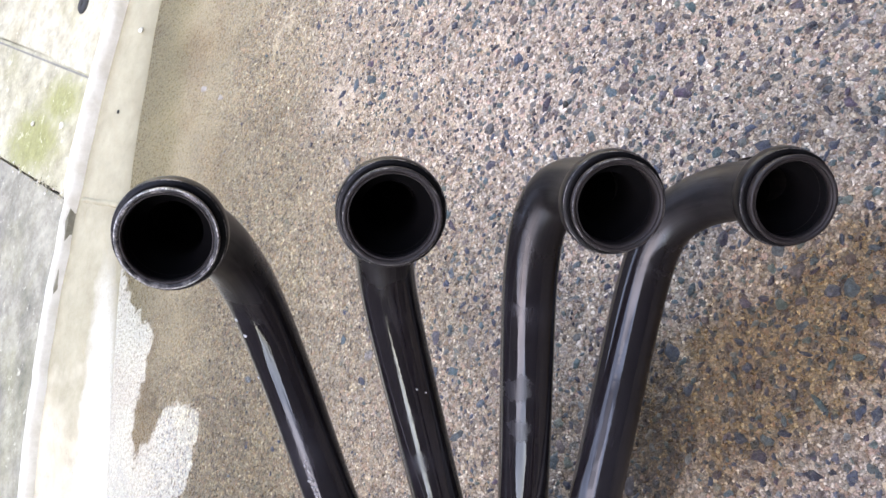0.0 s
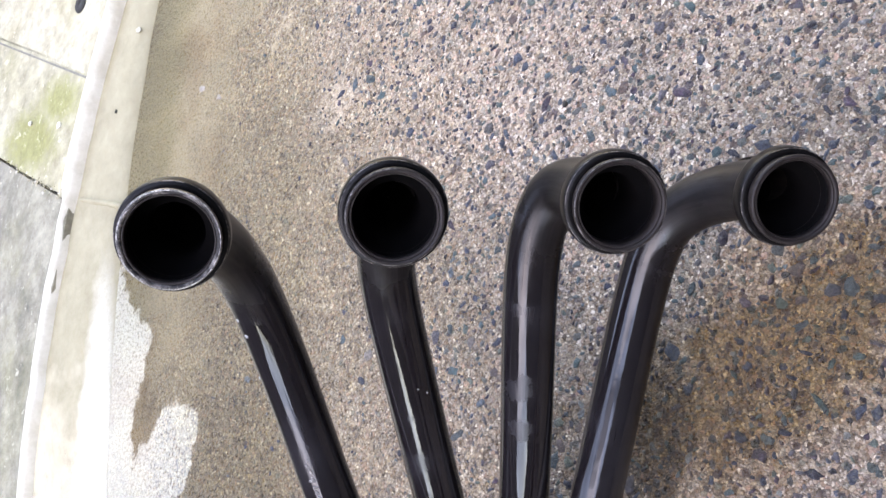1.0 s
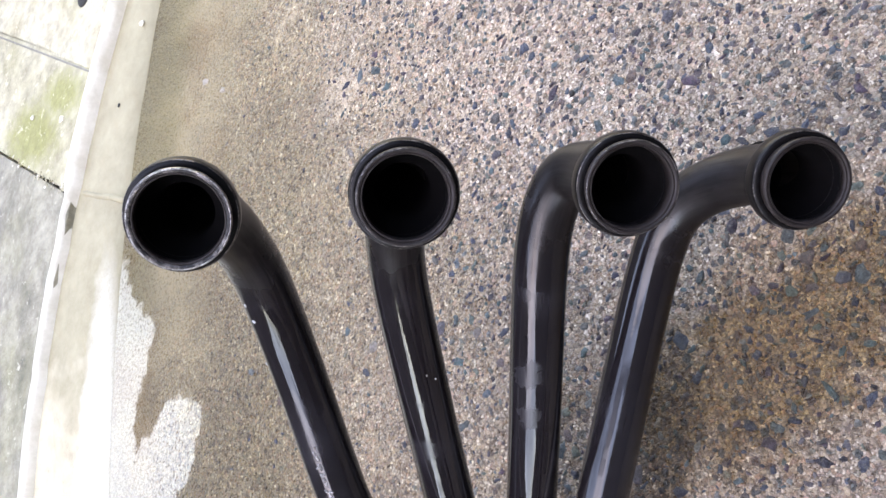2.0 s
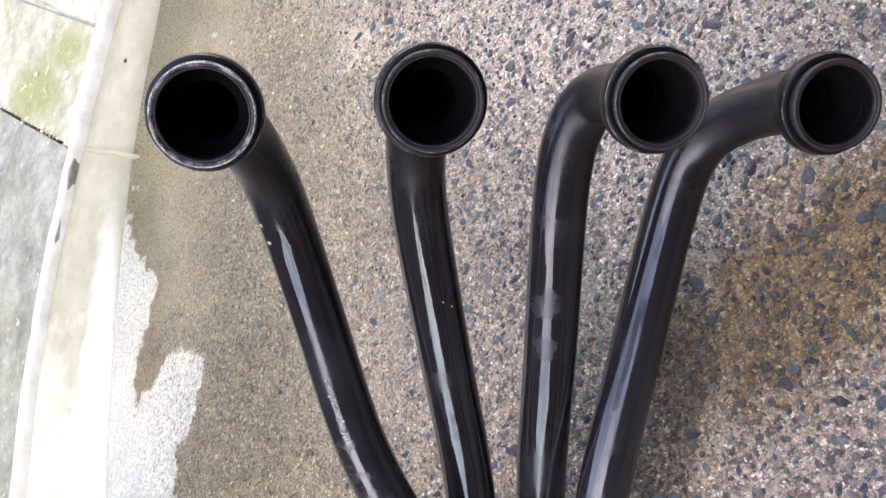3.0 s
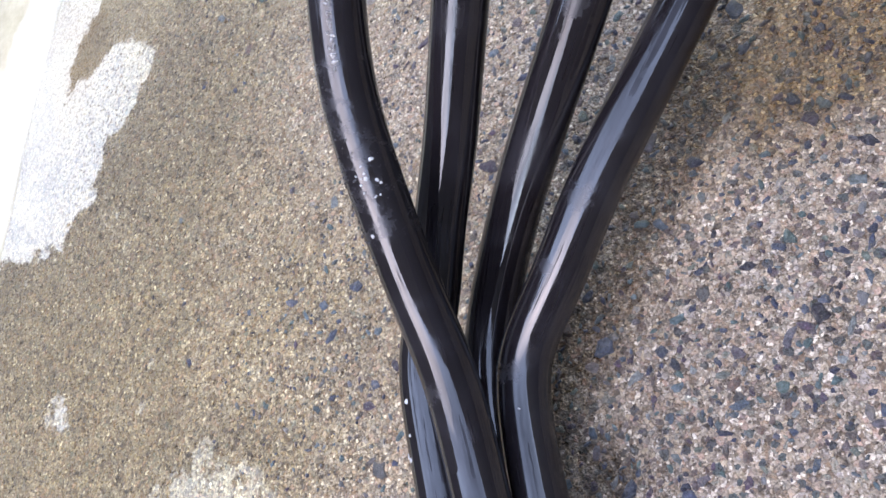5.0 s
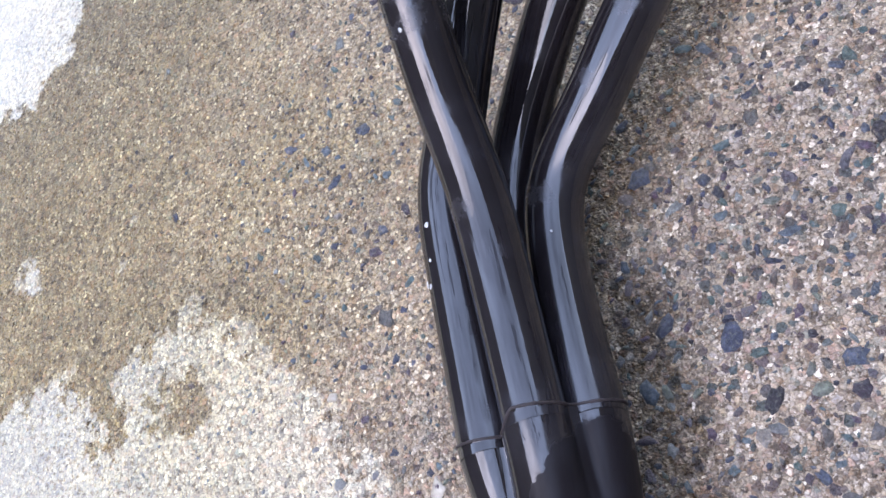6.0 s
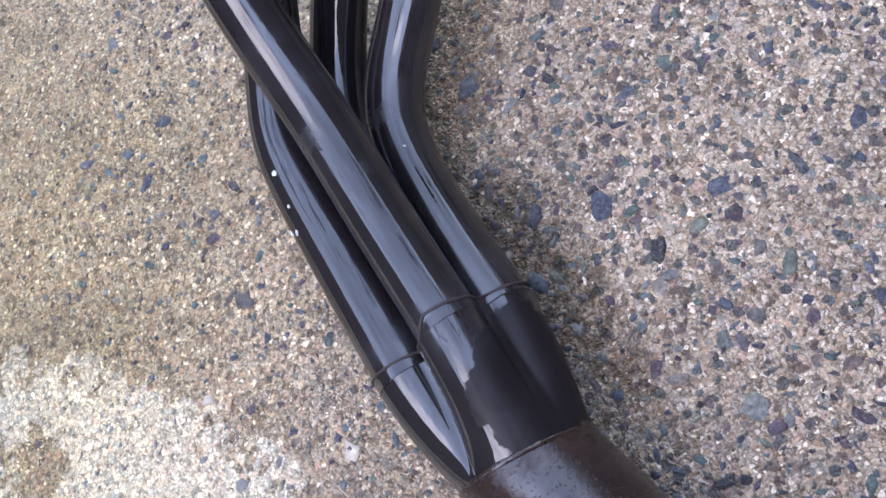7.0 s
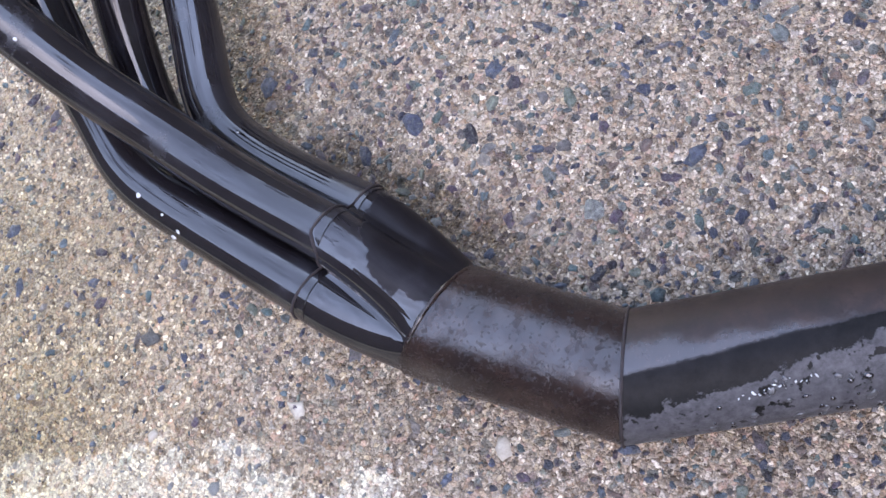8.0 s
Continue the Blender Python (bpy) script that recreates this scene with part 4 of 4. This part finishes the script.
d1, d2 = (S1 - EXIT).normalized(), (S3 - S1).normalized()
mitre = (d1 + d2).normalized()
RUST_BLACK = make_tail("rusted_black_steel", S1, Vector((d2.x, d2.y)).normalized(), TAIL)
link = hang(part("link_pipe", cut_tube(EXIT, S1, Vector((0, -1, -0.02)), mitre, TAIL), RUST, label="brown rusted short link pipe"))
tail = hang(part("tail_pipe", cut_tube(S1, S3, mitre, d2, TAIL), RUST_BLACK, label="black tail pipe with lifting paint"))
u = mitre.cross(Vector((0, 0, 1))).normalized()
v = mitre.cross(u)
stretch = 1 / max(0.2, d1.dot(mitre))
ring = [S1 + (TAIL + 0.0003) * (math.cos(k * math.tau / 90) * u * stretch + math.sin(k * math.tau / 90) * v) for k in range(90)]
hang(part("weld_bead", bead(ring, 0.0009, rng), WELDED, label="rough brown weld bead"), tail)
ring = [collector_point(1.0, k * math.tau / 90, 0.0004) for k in range(90)]
hang(part("weld_bead", bead(ring, 0.0013, rng), RUST, label="rusted weld bead"), collector)


def on_pipe(n_pipe, p, lift=0.0):
    """The nearest spot of a pipe's skin to p, and the normal there."""
    p = Vector(p)
    c = min(LINES[n_pipe], key=lambda q: (q - p).length)
    i = LINES[n_pipe].index(c)
    t = (LINES[n_pipe][min(i + 1, 160)] - LINES[n_pipe][max(i - 1, 0)]).normalized()
    o = p - c
    o = (o - t * o.dot(t)).normalized()
    return c + t * (p - c).dot(t) + o * (R + lift), o


# flecks of dried paint and knocked enamel
rng = random.Random(21)
FLECKS = [
    (1, (-0.513, 0.145, 0.073), 0.0026),
    (1, (-0.513, 0.123, 0.072), 0.0013),
    (1, (-0.516, 0.108, 0.073), 0.002),
    (1, (-0.522, 0.112, 0.07), 0.0026),
    (0, (-0.402, 0.421, 0.287), 0.0016),
    (0, (-0.3954, 0.429, 0.2948), 0.0014),
    (0, (-0.4251, 0.4074, 0.2614), 0.0013),
    (0, (-0.4774, 0.2267, 0.1523), 0.0016),
    (1, (-0.348, 0.3625, 0.2022), 0.0009),
    (3, (-0.4466, 0.1257, 0.0593), 0.001),
    (0, (-0.459, 0.2648, 0.172), 0.0017),
    (0, (-0.4657, 0.2548, 0.1699), 0.0018),
    (0, (-0.4606, 0.2538, 0.1658), 0.0015),
    (1, (-0.353, 0.367, 0.194), 0.0008),
]
for n_pipe, at, size in FLECKS:
    p, o = on_pipe(n_pipe, at)
    hang(part("paint_fleck", fleck(p, o, 0.8 * size, rng, CHIP, rng.uniform(0.8, 1.4), rng.uniform(0, 6)), CHIP, label="small white paint fleck"), TUBES[n_pipe])
for k in range(12):
    p, o = on_pipe(0, Vector((-0.4637, 0.2538, 0.1679)) + Vector((rng.uniform(-0.008, 0.008), rng.uniform(-0.016, 0.016), rng.uniform(-0.006, 0.006))))
    hang(part("paint_fleck", fleck(p, o, rng.uniform(0.0004, 0.0010), rng, CHIP, 1.2, rng.uniform(0, 6)), CHIP, label="small white paint fleck"), TUBES[0])
for k in range(60):
    s = rng.random()
    p, o = on_pipe(0, Vector((-0.4685, 0.312, 0.1983)).lerp(Vector((-0.4891, 0.2167, 0.145)), s) + Vector((rng.uniform(-0.012, 0.012), rng.uniform(-0.010, 0.010), rng.uniform(0.0, 0.012))))
    hang(part("paint_blister", fleck(p, o, rng.uniform(0.0003, 0.0008), rng, BLACK, rng.uniform(0.8, 2.0), rng.uniform(0, 6)), BLACK), TUBES[0])
# the scraped line down the first pipe's bend
for k in range(48):
    s = k / 47
    a = Vector((-0.4406, 0.3526, 0.2254)).lerp(Vector((-0.4572, 0.3119, 0.2034)), s)
    p, o = on_pipe(0, a + Vector((rng.gauss(0, 0.0012), rng.gauss(0, 0.0012), 0)))
    hang(part("bare_scrape", fleck(p, o, rng.uniform(0.0004, 0.0012), rng, CHIP, rng.uniform(1.0, 2.2), rng.uniform(0, 6)), WORN, label="bright bare metal scrape"), TUBES[0])
# blisters and lifted flakes low on the tail pipe
for k in range(70):
    s = rng.random() ** 0.8
    along = 0.035 + 0.16 * s
    th = radians(rng.uniform(8, 62))
    side = d2.cross(Vector((0, 0, 1))).normalized()
    if side.x > 0:
        side = -side
    o = (side * math.cos(th) + Vector((0, 0, 1)) * math.sin(th)).normalized()
    o = (o - d2 * o.dot(d2)).normalized()
    p = S1 + d2 * along + o * TAIL
    hang(part("paint_blister", fleck(p, o, rng.uniform(0.0008, 0.0026), rng, FLAKE, rng.uniform(0.8, 2.0), rng.uniform(0, 6)), FLAKE if rng.random() < 0.45 else CHIP if rng.random() < 0.08 else BLACK, label="lifted blister of old paint"), tail)

# white flecks standing in for glints along the torn rim of the lifting paint
side = d2.cross(Vector((0, 0, 1))).normalized()
side = -side if side.x > 0 else side
for k in range(16):
    along = 0.056 + 0.040 * k / 15
    th = radians(50 + 9 * k / 15 + rng.gauss(0, 2.0))
    o = (side * math.cos(th) + Vector((0, 0, 1)) * math.sin(th)).normalized()
    hang(part("torn_paint", fleck(S1 + d2 * along + o * TAIL, o, rng.uniform(0.0003, 0.0007), rng, CHIP, rng.uniform(1.2, 2.8), rng.uniform(0, 6)), CHIP, label="white fleck laid for a glint on torn paint"), tail)

# ---- stones bedded in the driveway ----


def stone_mesh(rng, length, width, rise):
    """An irregular chipped pebble, most of it sunk in the concrete."""
    sides = rng.randint(7, 11)
    turn = rng.uniform(0, math.tau)
    corners = [rng.uniform(0.6, 1.25) for k in range(sides)]
    rim = [(math.cos((k + rng.uniform(-0.3, 0.3)) * math.tau / sides) * length * f, math.sin((k + rng.uniform(-0.3, 0.3)) * math.tau / sides) * width * f) for k, f in enumerate(corners)]
    c, s = math.cos(turn), math.sin(turn)
    tilt = (rng.uniform(-0.09, 0.09), rng.uniform(-0.09, 0.09))
    verts = []
    for f, h in ((1.0, -0.003), (0.96, 0.1 * rise), (0.66, rise)):
        for x, y in rim:
            lump = rng.uniform(0.6, 1.25) if h > 0 else 1.0
            verts.append((f * (c * x - s * y), f * (s * x + c * y), h * lump + f * (tilt[0] * x + tilt[1] * y)))
    verts.append((0, 0, rise * rng.uniform(0.9, 1.4)))
    faces = []
    for r in (0, 1):
        for k in range(sides):
            faces.append((r * sides + k, r * sides + (k + 1) % sides, (r + 1) * sides + (k + 1) % sides, (r + 1) * sides + k))
    for k in range(sides):
        faces.append((2 * sides + k, 2 * sides + (k + 1) % sides, 3 * sides))
    return verts, faces


rng = random.Random(3)
taken, singles, bed_v, bed_f = {}, [], [], []


def room(x, y, r):
    """Whether a stone has space among those already laid."""
    gx, gy = int(x // 0.02), int(y // 0.02)
    for i in range(gx - 1, gx + 2):
        for j in range(gy - 1, gy + 2):
            for px, py, pr in taken.get((i, j), ()):
                if (px - x) ** 2 + (py - y) ** 2 < (0.85 * (pr + r)) ** 2:
                    return False
    taken.setdefault((gx, gy), []).append((x, y, r))
    return True


for k in range(52000):
    x, y = rng.uniform(-1.02, 0.30), rng.uniform(-0.55, 1.75)
    d = x - foot(y)
    keep = min(1.0, max(0.03, (d - 0.32 + 0.25 * noise.noise((x * 4, y * 4, 0))) / 0.40))
    if d < 0.22 or rng.random() > keep:
        continue
    size = min(0.0095, 0.0018 * math.exp(abs(rng.gauss(0, 0.69)))) * (0.6 + 0.4 * keep)
    wide = size * rng.uniform(0.36, 0.85)
    if not room(x, y, 0.5 * (size + wide)):
        continue
    verts, faces = stone_mesh(rng, size, wide, rng.uniform(0.0004, 0.0014))
    near = -0.44 < x < -0.12 and -0.22 < y < 0.32 and size > 0.0036
    if near and len(singles) < 300:
        singles.append((x, y, verts, faces))
        continue
    base = len(bed_v)
    bed_v += [(x + vx, y + vy, vz) for vx, vy, vz in verts]
    bed_f += [tuple(base + i for i in f) for f in faces]
me = bpy.data.meshes.new("stone_bed")
me.from_pydata(bed_v, [], bed_f)
me.polygons.foreach_set("use_smooth", [True] * len(me.polygons))
me.materials.append(STONE)
bed = tagged(new("stone_bed", me), "dark blue grey stones bedded in the concrete", kind="stuff")
bed.parent = ground
for x, y, verts, faces in singles:
    me = bpy.data.meshes.new("stone")
    me.from_pydata(verts, [], faces)
    me.polygons.foreach_set("use_smooth", [True] * len(me.polygons))
    me.materials.append(STONE_ONE)
    ob = new("stone", me)
    ob.location = (x, y, 0)
    ob.parent = ground
# pale pebbles that stand out
for x, y, size in [(-0.514, -0.122, 0.0085), (-0.573, 0.005, 0.0075), (-0.648, 0.081, 0.0055), (-0.218, -0.177, 0.0032), (-0.214, -0.107, 0.0034), (-0.684, 1.007, 0.007), (-0.658, 0.969, 0.006)]:
    verts, faces = stone_mesh(rng, size, size * 0.75, 0.0012)
    me = bpy.data.meshes.new("pale_stone")
    me.from_pydata(verts, [], faces)
    me.polygons.foreach_set("use_smooth", [True] * len(me.polygons))
    me.materials.append(PALE)
    ob = tagged(new("pale_stone", me), "cream pebble")
    ob.location = (x, y, 0)
    ob.parent = ground
